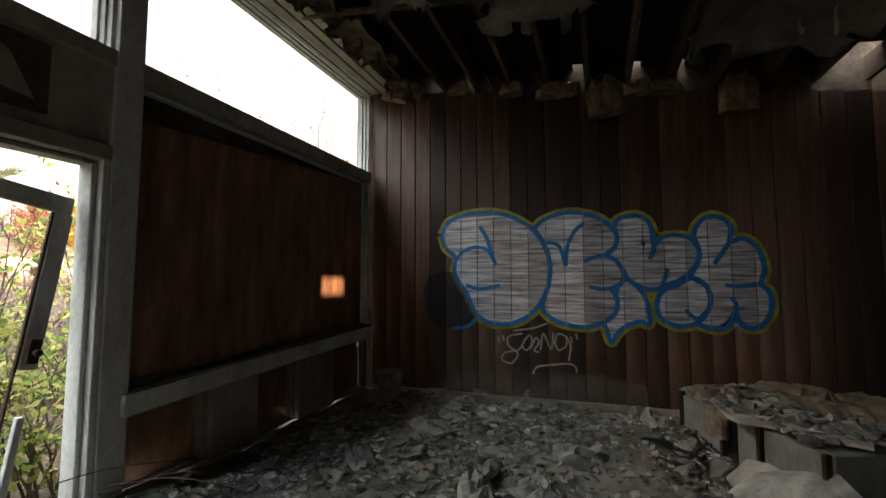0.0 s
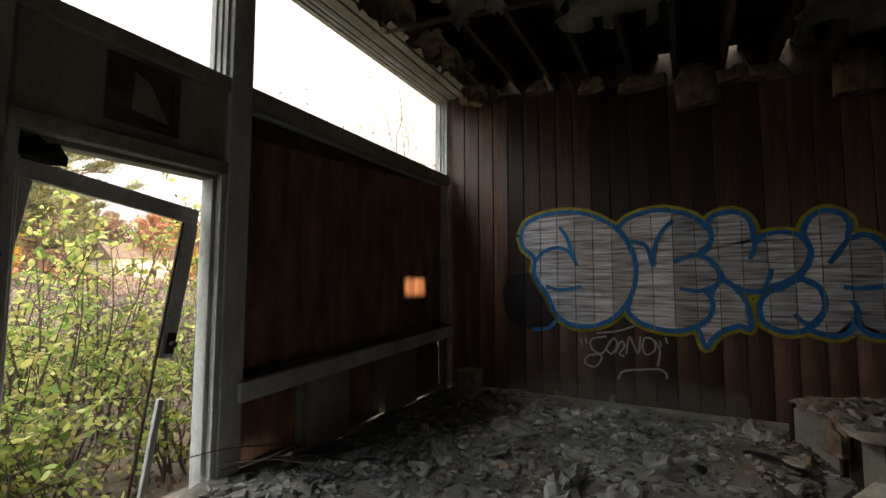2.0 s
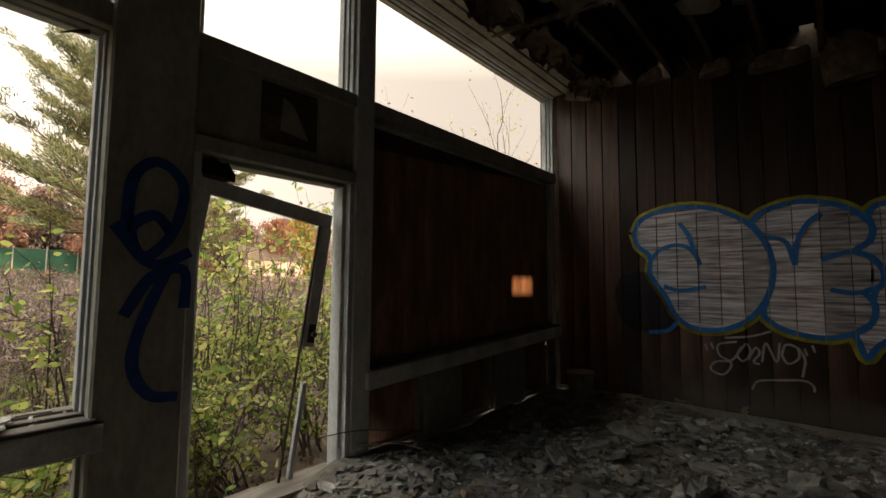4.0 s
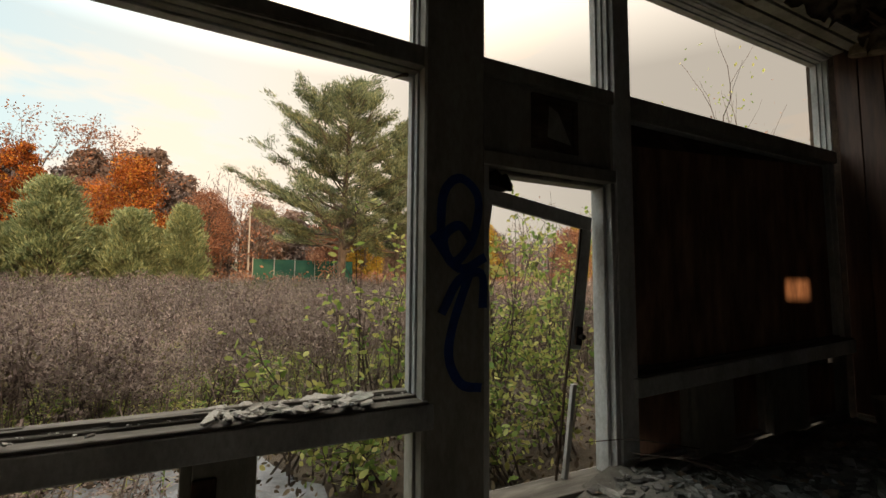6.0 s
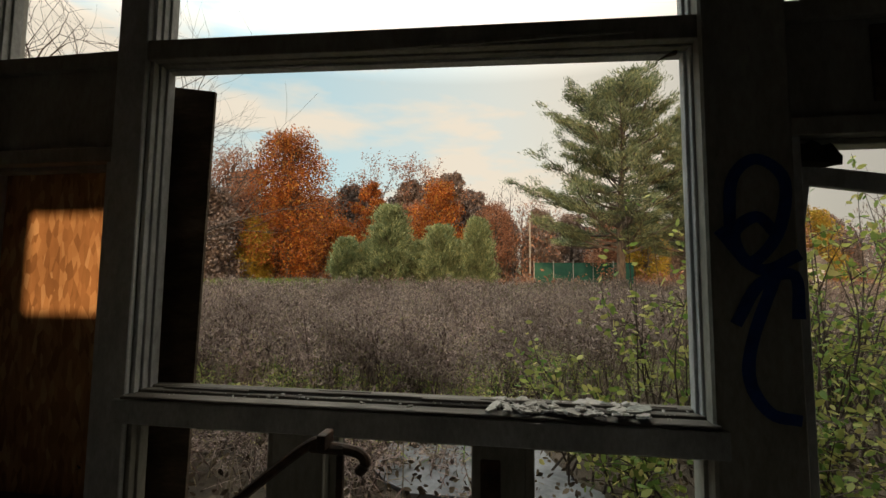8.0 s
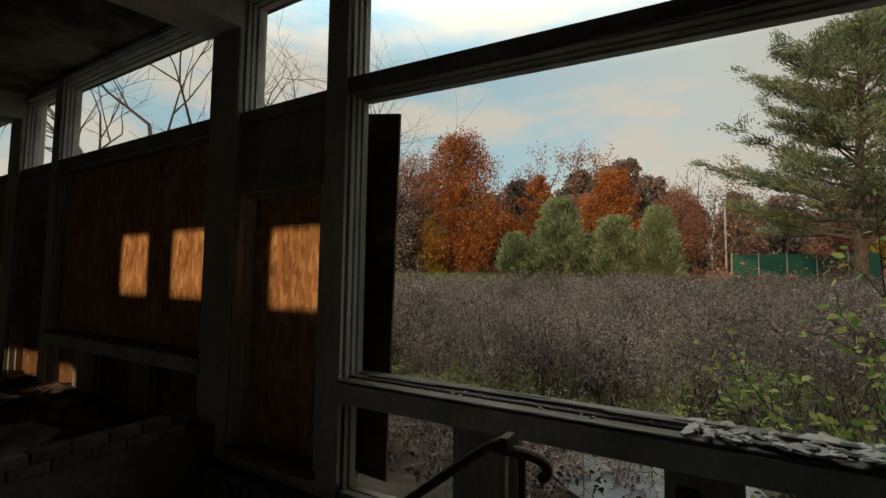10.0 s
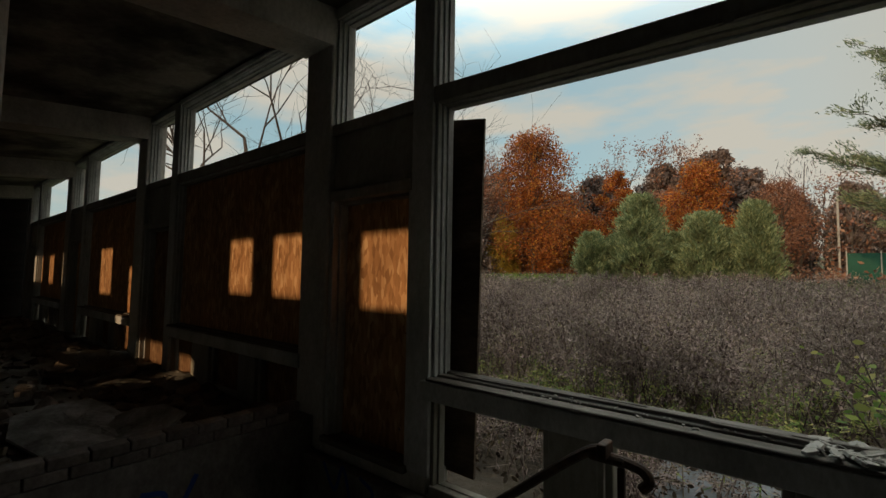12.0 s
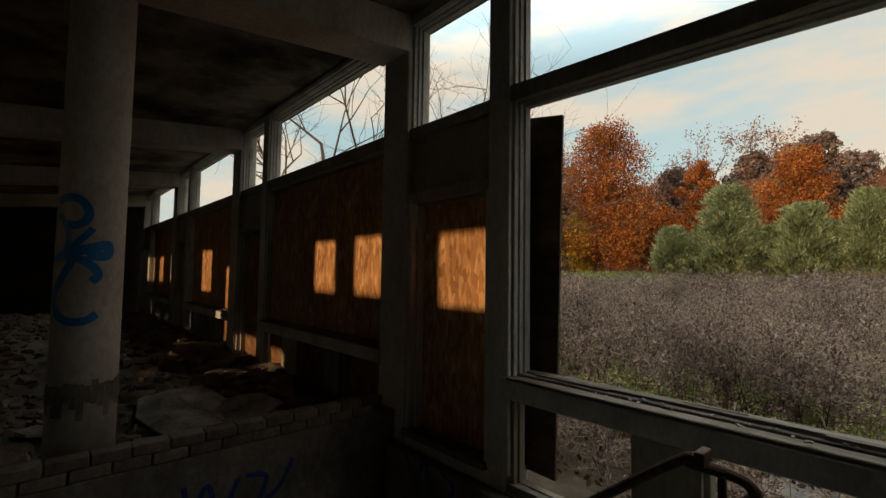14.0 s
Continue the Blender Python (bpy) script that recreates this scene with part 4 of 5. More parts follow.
# ---- meadow of dead stalks ----
def weed_template(r, h, fine):
    """A clump of three dry stalks with curled leaves and a feathery seed head."""
    pts, faces = [], []

    def blade(a, b, w):
        side = Vector((r.gauss(0, 1), r.gauss(0, 1), 0)).normalized() * w
        i = len(pts)
        pts.extend([a - side, a + side, b + side * 0.4, b - side * 0.4])
        faces.append((i, i + 1, i + 2, i + 3))

    for s in range(3):
        o = Vector((r.gauss(0, 0.10), r.gauss(0, 0.10), 0))
        top = o + Vector((r.gauss(0, 0.14), r.gauss(0, 0.14), r.uniform(0.72, 1.05) * h))
        blade(o, top, 0.005)
        for _ in range(9 if fine else 3):
            q = o.lerp(top, r.uniform(0.15, 0.75))
            blade(q, q + Vector((r.gauss(0, 0.05), r.gauss(0, 0.05), r.gauss(-0.03, 0.04))), 0.006 if fine else 0.012)
        for _ in range(8 if fine else 5):
            q = o.lerp(top, r.uniform(0.72, 1.0))
            e = q + Vector((r.gauss(0, 0.085), r.gauss(0, 0.085), r.uniform(0.02, 0.11)))
            for _ in range(8 if fine else 3):
                c = q.lerp(e, r.random()) + Vector((r.gauss(0, 0.01), r.gauss(0, 0.01), r.gauss(0, 0.01)))
                k = 1.0 if fine else 1.7
                blade(c, c + k * Vector((r.gauss(0, 0.014), r.gauss(0, 0.014), r.gauss(0.012, 0.012))), 0.007 * k)
    return np.array([tuple(p) for p in pts]), np.array(faces)


def meadow(name, count, ymin, ymax, xspan, label, material, hmin, hmax, scale=1.0, power=1.0, fine=True):
    r = random.Random(5)
    temps = [weed_template(r, 1.0, fine) for _ in range(7)]
    allv, allf, off = [], [], 0
    for _ in range(count):
        y = ymin + (ymax - ymin) * r.random() ** power
        x = r.uniform(-1, 1) * (xspan + y * 1.25) - 1
        if (y < 3.4 and x > -1.2 + r.gauss(0, 0.3)) or (x < -7 and y > 31 + 0.55 * (x + 7)):
            continue
        clump = noise.noise(Vector((x * 0.35, y * 0.35, 4)))
        v, f = temps[r.randrange(7)]
        a, h = r.uniform(0, 6.3), r.uniform(hmin, hmax) * (1 + 0.55 * clump)
        w = r.uniform(0.8, 1.3) * scale * (1 + y / 40)
        c, s = math.cos(a), math.sin(a)
        allv.append(np.column_stack([x + w * (c * v[:, 0] - s * v[:, 1]), y + w * (s * v[:, 0] + c * v[:, 1]), ground_z(x, y) + h * v[:, 2]]))
        allf.append(f + off)
        off += len(v)
    me = bpy.data.meshes.new(name)
    me.from_pydata(np.vstack(allv).tolist(), [], np.vstack(allf).tolist())
    me.materials.append(material)
    return tagged(new(name, me), label, "weeds", "", "stuff")


meadow("dead_goldenrod", 2700, 2.0, 13, 3, "dense meadow of dry grey-brown goldenrod stalks", WEED, 0.85, 1.35, 1.25, 1.2)
meadow("far_goldenrod", 5600, 12, 36, 3, "dry grey-brown goldenrod reaching to the trees", WEED, 0.85, 1.35, 1.25, 1.15, False)
meadow("yard_weeds", 420, 0.55, 2.6, 3, "short dry weeds beside the building", WEED, 0.25, 0.75, 1.0, 1.0)
meadow("green_weeds", 420, 1.6, 7, 1, "yellow-green weeds at the meadow's near edge", LEAF_SHRUB, 0.4, 0.75, 1.2, 1.3)
c = np.column_stack([rng.uniform(-55, 45, 26000), rng.uniform(22, 47, 26000), np.zeros(26000)])
c[:, 2] = [ground_z(a, b) + rng.uniform(0.0, 0.4) for a, b, _ in c]
tagged(flakes("grass", c, 0.5, GRASS, None, 0.2, along=[(0, 0, 1)] * len(c)), "green mown grass behind the weeds", "grass", "", "stuff")
c = np.column_stack([rng.uniform(-7, 4.5, 5200), 0.35 + 3.6 * rng.random(5200) ** 1.2, np.full(5200, -0.07)])
c[:, 2] += rng.uniform(0, 0.09, 5200)
tagged(flakes("fallen_leaves", c, 0.055, LITTER, None, 0.6, 6), "brown fallen leaves outside the windows", "leaves", "", "stuff")


def shrub(x, y, height, width, stems, leaves, label, seed, size=0.064, tilt=(0, 0)):
    r = random.Random(seed)
    t = thing("shrub", label, "shrub", "yellowing shrubs outside", at=(x, y, -0.15))
    bm, cs = bmesh.new(), []
    for s in range(stems):
        a = r.uniform(0, 6.3)
        top = Vector((math.cos(a) * width * r.uniform(0.2, 0.6) + tilt[0], math.sin(a) * width * r.uniform(0.1, 0.4) + tilt[1], height * r.uniform(0.5, 1.05)))
        o = Vector((r.gauss(0, 0.12), r.gauss(0, 0.1), 0))
        mid = o.lerp(top, 0.5) + Vector((r.gauss(0, 0.1), r.gauss(0, 0.08), 0.1))
        line = spline([o, mid, top], 4)
        tube(bm, line, [0.011 - 0.009 * i / (len(line) - 1) for i in range(len(line))], 4)
        for _ in range(7):
            i = r.randrange(2, len(line))
            q = line[i]
            e = q + Vector((r.gauss(0, 0.22), r.gauss(0, 0.18), r.gauss(0.08, 0.12)))
            tube(bm, [q, (q + e) / 2 + Vector((0, 0, 0.03)), e], [0.005, 0.0035, 0.002], 3)
            for _ in range(leaves):
                g = r.random()
                cs.append(tuple(q.lerp(e, g) + Vector((r.gauss(0, 0.035), r.gauss(0, 0.035), r.gauss(0, 0.03)))))
    part("stem", bm, TWIG, t)
    flakes("foliage", cs, size, LEAF_SHRUB, t, 0.62, 6, 0.2)
    return t


shrub(0.35, 1.55, 2.15, 0.9, 9, 6, "tall yellow-green shrub growing against the building", 1)
shrub(1.15, 1.35, 1.9, 1.1, 13, 7, "leafy yellow-green shrub filling the doorway view", 2)
shrub(1.9, 1.9, 2.3, 1.3, 13, 7, "leafy yellow-green shrub beside the doorway", 3)
shrub(2.9, 2.4, 2.5, 1.5, 12, 7, "leafy yellow-green shrub beside the building", 4)
shrub(3.9, 3.6, 3.0, 1.8, 12, 7, "leafy yellow-green shrub beside the building", 8, 0.09)
shrub(-0.45, 1.3, 1.0, 0.8, 7, 6, "low yellow-leaved shrub under the window", 5)
shrub(0.0, 0.9, 0.62, 0.9, 12, 8, "low dense yellow-leaved shrub under the window", 6)
shrub(0.75, 0.8, 0.8, 0.8, 12, 7, "low yellow-leaved shrub outside the doorway", 7)
shrub(1.0, 0.62, 0.7, 0.7, 12, 8, "low yellow-leaved shrub outside the doorway", 17, 0.055)
shrub(1.7, 0.85, 1.0, 0.8, 12, 8, "low yellow-leaved shrub outside the doorway", 18, 0.06)
shrub(1.35, 2.2, 1.5, 1.2, 14, 8, "leafy yellow-green shrub beside the doorway", 19, 0.06)
shrub(1.5, 3.2, 2.6, 1.6, 12, 7, "leafy yellow-green shrub beside the doorway", 9, 0.085)

# ---- things far outside ----
box("light_pole", (2.2, 2.42, 70, 70.22, 1.0, 12.4), PLASTIC, bevel=0.02)
tagged(bpy.data.objects["light_pole"], "tall white pole beyond the meadow", "pole")
fence = thing("windscreen_fence", "long green cloth fence beyond the meadow", "fence", at=(0, 0, 0))
for i in range(5):
    box("screen", (2.45 + i * 2.6, 5.0 + i * 2.6, 60, 60.05, 0.9, 4.5), FENCE, fence)
    box("post", (2.35 + i * 2.6, 2.45 + i * 2.6, 59.95, 60.1, 0.9, 4.75), PLASTIC, fence)
house = thing("house", "small grey house with a gabled roof", "house", at=(33, 62, 1.0))
box("wall", (-4.5, 4.5, -3, 3, -0.5, 3.4), CONCRETE, house, bevel=0)
bm = bmesh.new()
vs = [bm.verts.new(p) for p in ((-4.9, -3.4, 3.3), (4.9, -3.4, 3.3), (4.9, 3.4, 3.3), (-4.9, 3.4, 3.3), (-4.9, 0, 5.6), (4.9, 0, 5.6))]
for q in ((0, 1, 5, 4), (2, 3, 4, 5), (0, 4, 3), (1, 2, 5), (0, 3, 2, 1)):
    bm.faces.new([vs[i] for i in q])
part("roof", bm, JOIST, house, "dark shingled roof")
for x in (-2.6, 0.2, 2.6):
    w = box("window", (x - 0.5, x + 0.5, -3.06, -2.98, 1.0, 2.3), PLASTIC, house, bevel=0)
    box("pane", (x - 0.4, x + 0.4, -3.09, -3.065, 1.1, 2.2), ROOF, w, bevel=0)

# ---- spray paint ----
def on_wall(points, x):
    return [Vector((x, -a, z)) for a, z in points]


def ribbon(bm, line, width, normal):
    """A flat painted stroke with rounded, slightly uneven width."""
    n = Vector(normal)
    rows = []
    for i, p in enumerate(line):
        d = (line[min(i + 1, len(line) - 1)] - line[max(i - 1, 0)])
        s = d.cross(n).normalized() * width * 0.5 * (1 + 0.12 * noise.noise(p * 9))
        rows.append((bm.verts.new(p - s), bm.verts.new(p + s)))
    for a, b in zip(rows, rows[1:]):
        bm.faces.new((a[0], a[1], b[1], b[0]))


# distance along the plank wall from the windows, height
LETTERS = {
    "shadow": [(0.783, 1.423), (0.94, 1.473), (1.113, 1.465), (1.189, 1.338), (1.282, 1.206), (1.355, 1.036), (1.391, 0.949), (1.299, 0.841), (1.112, 0.81), (0.882, 0.846), (0.764, 0.989), (0.724, 1.245)],
    "second": [(2.072, 1.968), (2.192, 2.066), (2.393, 2.125), (2.586, 2.115), (2.774, 2.046), (2.895, 1.941), (2.947, 1.841), (2.919, 1.728), (2.826, 1.648), (2.916, 1.598), (2.988, 1.5), (3.001, 1.403), (2.963, 1.329), (2.877, 1.29), (2.92, 1.21), (2.933, 1.13), (2.9, 1.018), (2.792, 0.929), (2.621, 0.872), (2.4, 0.892), (2.239, 0.96), (2.149, 1.079), (2.223, 1.338), (2.24, 1.558), (2.187, 1.764)],
    "first": [(0.952, 1.927), (1.037, 2.072), (1.229, 2.155), (1.491, 2.179), (1.744, 2.137), (1.936, 2.043), (2.072, 1.933), (2.18, 1.764), (2.237, 1.558), (2.22, 1.338), (2.137, 1.136), (1.989, 0.974), (1.8, 0.887), (1.607, 0.875), (1.463, 0.923), (1.355, 1.036), (1.282, 1.206), (1.189, 1.338), (1.121, 1.465), (1.129, 1.61), (1.106, 1.683), (0.998, 1.777)],
    "tail": [(3.03, 1.393), (3.102, 1.339), (3.187, 1.229), (3.231, 1.088), (3.235, 0.923), (3.149, 0.945), (3.016, 0.894), (2.924, 0.812), (2.862, 0.721), (2.82, 0.84), (2.801, 0.929), (2.9, 1.018), (2.933, 1.13), (2.921, 1.226), (2.954, 1.323)],
    "third": [(2.911, 1.967), (2.989, 2.042), (3.139, 2.061), (3.24, 2.008), (3.287, 1.909), (3.305, 1.749), (3.364, 1.811), (3.478, 1.839), (3.59, 1.826), (3.665, 1.78), (3.721, 1.661), (3.683, 1.523), (3.574, 1.401), (3.447, 1.339), (3.361, 1.292), (3.26, 1.276), (3.146, 1.314), (3.045, 1.387), (2.997, 1.483), (2.922, 1.594), (2.838, 1.648), (2.919, 1.728), (2.944, 1.841)],
    "fourth": [(3.672, 1.817), (3.703, 1.924), (3.774, 1.999), (3.869, 2.019), (3.96, 1.975), (4.009, 1.881), (3.991, 1.76), (4.096, 1.787), (4.183, 1.74), (4.242, 1.634), (4.272, 1.486), (4.241, 1.34), (4.299, 1.267), (4.319, 1.151), (4.288, 1.02), (4.196, 0.916), (4.108, 0.914), (4.035, 0.97), (4.008, 1.058), (3.97, 0.953), (3.889, 0.892), (3.772, 0.903), (3.68, 0.954), (3.779, 1.083), (3.802, 1.203), (3.761, 1.324), (3.643, 1.41), (3.694, 1.532), (3.721, 1.661)],
    "leg": [(3.482, 1.299), (3.573, 1.37), (3.67, 1.391), (3.761, 1.324), (3.802, 1.203), (3.779, 1.083), (3.708, 0.976), (3.584, 0.912), (3.446, 0.923), (3.337, 0.997), (3.313, 1.136), (3.359, 1.246), (3.431, 1.293)],
}
STROKES = [
    [(1.434, 2.008), (1.518, 1.871), (1.578, 1.674), (1.623, 1.549)],
    [(1.133, 1.61), (1.228, 1.717), (1.377, 1.768), (1.506, 1.739), (1.578, 1.656), (1.624, 1.56)],
    [(1.264, 1.32), (1.411, 1.278), (1.575, 1.296), (1.671, 1.321)],
    [(2.161, 1.799), (2.254, 1.796), (2.352, 1.742), (2.407, 1.529)],
    [(2.407, 1.529), (2.434, 1.757), (2.518, 1.923), (2.616, 2.003)],
    [(2.6, 1.58), (2.717, 1.624), (2.826, 1.648)],
    [(2.647, 1.306), (2.786, 1.28), (2.877, 1.29)],
    [(3.305, 1.749), (3.288, 1.67), (3.256, 1.592)],
    [(3.045, 1.387), (3.131, 1.317), (3.246, 1.276), (3.347, 1.292), (3.392, 1.386), (3.424, 1.495)],
    [(3.576, 1.079), (3.628, 1.013), (3.708, 0.976)],
    [(3.991, 1.76), (3.907, 1.626), (3.845, 1.536)],
    [(3.933, 1.324), (4.075, 1.316), (4.228, 1.34)],
    [(3.981, 1.211), (4.016, 1.132), (4.007, 1.043)],
    [(1.391, 0.939), (1.28, 0.837), (1.093, 0.81)],
]
SCRAWL = [
    [(1.641, 0.731), (1.658, 0.663)],
    [(1.694, 0.75), (1.71, 0.682)],
    [(2.445, 0.762), (2.46, 0.697)],
    [(2.5, 0.797), (2.518, 0.732)],
    [(1.919, 0.776), (1.763, 0.736), (1.762, 0.633), (1.865, 0.554), (1.794, 0.439), (1.684, 0.476), (1.726, 0.557), (1.865, 0.587), (1.934, 0.675), (1.997, 0.762), (2.029, 0.686), (1.967, 0.592), (1.917, 0.647), (1.962, 0.737)],
    [(2.008, 0.611), (2.07, 0.731), (2.102, 0.682), (2.051, 0.596), (2.101, 0.576)],
    [(2.118, 0.6), (2.154, 0.784), (2.233, 0.615), (2.263, 0.798)],
    [(2.273, 0.683), (2.308, 0.783), (2.391, 0.76), (2.396, 0.662), (2.317, 0.609), (2.273, 0.683)],
    [(2.398, 0.767), (2.443, 0.664), (2.432, 0.566), (2.418, 0.5)],
    [(2.03, 0.329), (2.082, 0.415), (2.263, 0.449), (2.423, 0.468), (2.492, 0.434), (2.5, 0.376)],
    [(1.816, 0.806), (2.038, 0.84), (2.205, 0.902)],
]
mural = thing("wall_mural", "blue-outlined silver bubble lettering sprayed on planks", "graffiti", at=(EAST, 0, 0))
halo = bmesh.new()


def at_joints(bm, gap=0.0035):
    """Leaves paint off the grooves between the planks."""
    ys = [v.co.y for v in bm.verts]
    for i in range(int(-max(ys) / 0.2), int(-min(ys) / 0.2) + 2):
        for side in (-gap, gap):
            bmesh.ops.bisect_plane(bm, geom=bm.verts[:] + bm.edges[:] + bm.faces[:], plane_co=(0, -0.2 * i + side, 0), plane_no=(0, 1, 0))
    bmesh.ops.delete(bm, geom=[f for f in bm.faces if abs((-f.calc_center_median().y + 0.1) % 0.2 - 0.1) < gap * 0.9], context="FACES")
    bmesh.ops.split_edges(bm, edges=[e for e in bm.edges if abs((-(e.verts[0].co.y + e.verts[1].co.y) / 2 + 0.1) % 0.2 - 0.1) < gap * 1.2])


for layer, (key, pts) in enumerate(LETTERS.items()):
    loop = spline(on_wall(pts + pts[:1], -0.0022 - 0.0007 * layer), 6)
    if key != "shadow":
        ribbon(halo, loop, 0.118, (1, 0, 0))
        outline = bmesh.new()
        ribbon(outline, [p + Vector((-0.011, 0, 0)) for p in loop], 0.048, (1, 0, 0))
        at_joints(outline)
        part("outline", outline, BLUE, mural, "bright blue sprayed outline")
    bm = bmesh.new()
    bm.faces.new([bm.verts.new(p + Vector((-0.0055, 0, 0))) for p in loop[:-1]])
    bmesh.ops.triangulate(bm, faces=bm.faces)
    bm.normal_update()
    side = sum(f.normal.x * f.calc_area() for f in bm.faces)
    bmesh.ops.delete(bm, geom=[f for f in bm.faces if f.normal.x * side <= 0], context='FACES')
    at_joints(bm)
    part("letter_fill", bm, NAVY_DIM if key == "shadow" else WHITE, mural)
for i, s in enumerate(STROKES):
    outline = bmesh.new()
    ribbon(outline, spline(on_wall(s, -0.0185 - 0.0004 * i), 6), 0.042, (1, 0, 0))
    at_joints(outline)
    part("inner_line", outline, BLUE, mural, "bright blue sprayed line")
part("halo", halo, YELLOW, mural, "yellow-green sprayed halo")
bm = bmesh.new()
for i, s in enumerate(SCRAWL):
    ribbon(bm, spline(on_wall(s, EAST - 0.003 - 0.0006 * i), 6), 0.02, (1, 0, 0))
tagged(part("wall_scrawl", bm, FAINT), "thin white scrawl sprayed on the planks", "graffiti")
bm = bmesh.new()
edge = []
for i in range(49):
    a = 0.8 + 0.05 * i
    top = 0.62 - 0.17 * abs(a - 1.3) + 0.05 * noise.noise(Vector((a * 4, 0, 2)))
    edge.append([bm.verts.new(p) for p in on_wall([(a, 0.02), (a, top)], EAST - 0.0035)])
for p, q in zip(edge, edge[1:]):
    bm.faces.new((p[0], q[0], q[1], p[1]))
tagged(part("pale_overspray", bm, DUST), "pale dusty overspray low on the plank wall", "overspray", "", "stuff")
post_tag = thing("post_tag", "dark blue sprayed scrawl on a post", "graffiti", at=(0.28, -0.03, 0.7))
for i, s in enumerate(([(0.16, 1.59), (0.18, 1.86), (0.29, 1.96), (0.41, 1.85), (0.37, 1.6), (0.24, 1.46), (0.18, 1.6), (0.28, 1.68), (0.36, 1.6)], [(0.11, 1.62), (0.28, 1.43), (0.46, 1.5)],
          [(0.17, 1.17), (0.28, 1.36), (0.43, 1.4), (0.44, 1.2)], [(0.35, 1.4), (0.24, 1.1), (0.22, 0.91), (0.3, 0.77), (0.43, 0.74)])):
    bm = bmesh.new()
    ribbon(bm, [Vector((a - 0.28, -0.004 - 0.0006 * i, z - 0.7)) for a, z in ((p.x, p.z) for p in spline([(a, 0, z) for a, z in s], 6))], 0.055, (0, 1, 0))
    part("stroke", bm, NAVY, post_tag)


bm = bmesh.new()
for s in ([(-1.75, -0.02), (-1.7, -0.22), (-1.6, -0.05), (-1.52, -0.3), (-1.4, -0.06)], [(-1.35, -0.05), (-1.2, -0.1), (-1.25, -0.28), (-1.1, -0.2), (-1.0, -0.02)]):
    ribbon(bm, [Vector((-4.394, p.x, p.z)) for p in spline([(a, 0, z) for a, z in s], 6)], 0.035, (1, 0, 0))
tagged(part("pit_tag", bm, NAVY), "dark blue sprayed marks on the brick-capped pit wall", "graffiti")
bm = bmesh.new()
for s in ([(-4.1, -0.12), (-3.95, -0.3), (-3.85, -0.1), (-3.75, -0.34)], [(-3.65, -0.12), (-3.5, -0.2), (-3.6, -0.36), (-3.4, -0.3)]):
    ribbon(bm, [Vector((p.x, -0.126, p.z)) for p in spline([(a, 0, z) for a, z in s], 6)], 0.035, (0, 1, 0))
tagged(part("pit_tag", bm, NAVY), "dark blue sprayed marks under the boarded doorway", "graffiti")


def on_column(points, width, bm):
    """A stroke laid round the column's face; points are sideways metres and height."""
    line = spline([(a, 0, z) for a, z in points], 6)
    rows = []
    for i, p in enumerate(line):
        d = line[min(i + 1, len(line) - 1)] - line[max(i - 1, 0)]
        s = Vector((-d.z, 0, d.x)).normalized() * width / 2
        pair = []
        for q in (p - s, p + s):
            ang = q.x / 0.19
            pair.append(bm.verts.new(((0.186 + 0.0015 * width / 0.035) * math.cos(ang), (0.186 + 0.0015 * width / 0.035) * math.sin(ang), q.z - 0.17)))
        rows.append(pair)
    for a, b in zip(rows, rows[1:]):
        bm.faces.new((a[0], a[1], b[1], b[0]))


r = random.Random(31)
bm = bmesh.new()
for i in range(16):
    a, z = -0.28 + 0.036 * i, 0.66 + 0.04 * r.random()
    on_column([(a, z + 0.04), (a + 0.004, z - 0.03), (a, z - 0.06 - 0.12 * r.random())], 0.036, bm)
part("stain", bm, CONCRETE_DARK, column, "dark smeared stain")
bm = bmesh.new()
on_column([(-0.215, 1.838), (-0.144, 1.866), (-0.071, 1.845), (-0.033, 1.773), (-0.052, 1.718), (-0.1, 1.692), (-0.161, 1.696)], 0.05, bm)
on_column([(-0.208, 1.762), (-0.141, 1.657), (-0.151, 1.533), (-0.252, 1.474)], 0.035, bm)
on_column([(-0.006, 1.675), (-0.086, 1.583), (-0.215, 1.474)], 0.04, bm)
on_column([(-0.177, 1.5), (-0.071, 1.535), (0.007, 1.557), (0.072, 1.574), (0.072, 1.509), (-0.033, 1.509)], 0.06, bm)
on_column([(-0.141, 1.496), (-0.052, 1.474), (0.011, 1.426), (0.029, 1.378), (-0.004, 1.343)], 0.05, bm)
on_column([(-0.106, 1.474), (-0.177, 1.348), (-0.223, 1.239), (-0.195, 1.152), (-0.11, 1.099), (-0.024, 1.104), (0.033, 1.141)], 0.05, bm)
part("tag", bm, BLUE, column, "blue sprayed tag")

# ---- broken screen door, vent ----
door = thing("screen_door", "broken white screen door hanging askew in the doorway", "door", at=(0.56, 0.14, 1.97))
door.rotation_euler = (0, radians(8.5), 0)
box("top_rail", (0.0, 0.93, -0.015, 0.02, -0.10, 0.0), PAINT, door)
box("stile", (0.85, 0.94, -0.015, 0.02, -0.96, -0.102), PAINT, door)
box("stile", (0.0, 0.07, -0.015, 0.02, -1.93, -0.102), PAINT, door)
box("edge_strip", (0.835, 0.848, -0.01, 0.012, -1.95, -0.102), METAL, door, "dark rusted metal edge strip")
box("lower_stile", (0.90, 0.935, -0.015, 0.02, -1.93, -1.2), PAINT, door)
latch = box("latch", (0.865, 0.925, -0.035, -0.016, -0.93, -0.80), METAL, door, "rusted latch plate")
bm = bmesh.new()
tube(bm, [(0.895, -0.03, -0.87), (0.895, -0.075, -0.87), (0.895, -0.08, -0.87)], [0.012, 0.02, 0.014], 10)
part("knob", bm, METAL, latch)
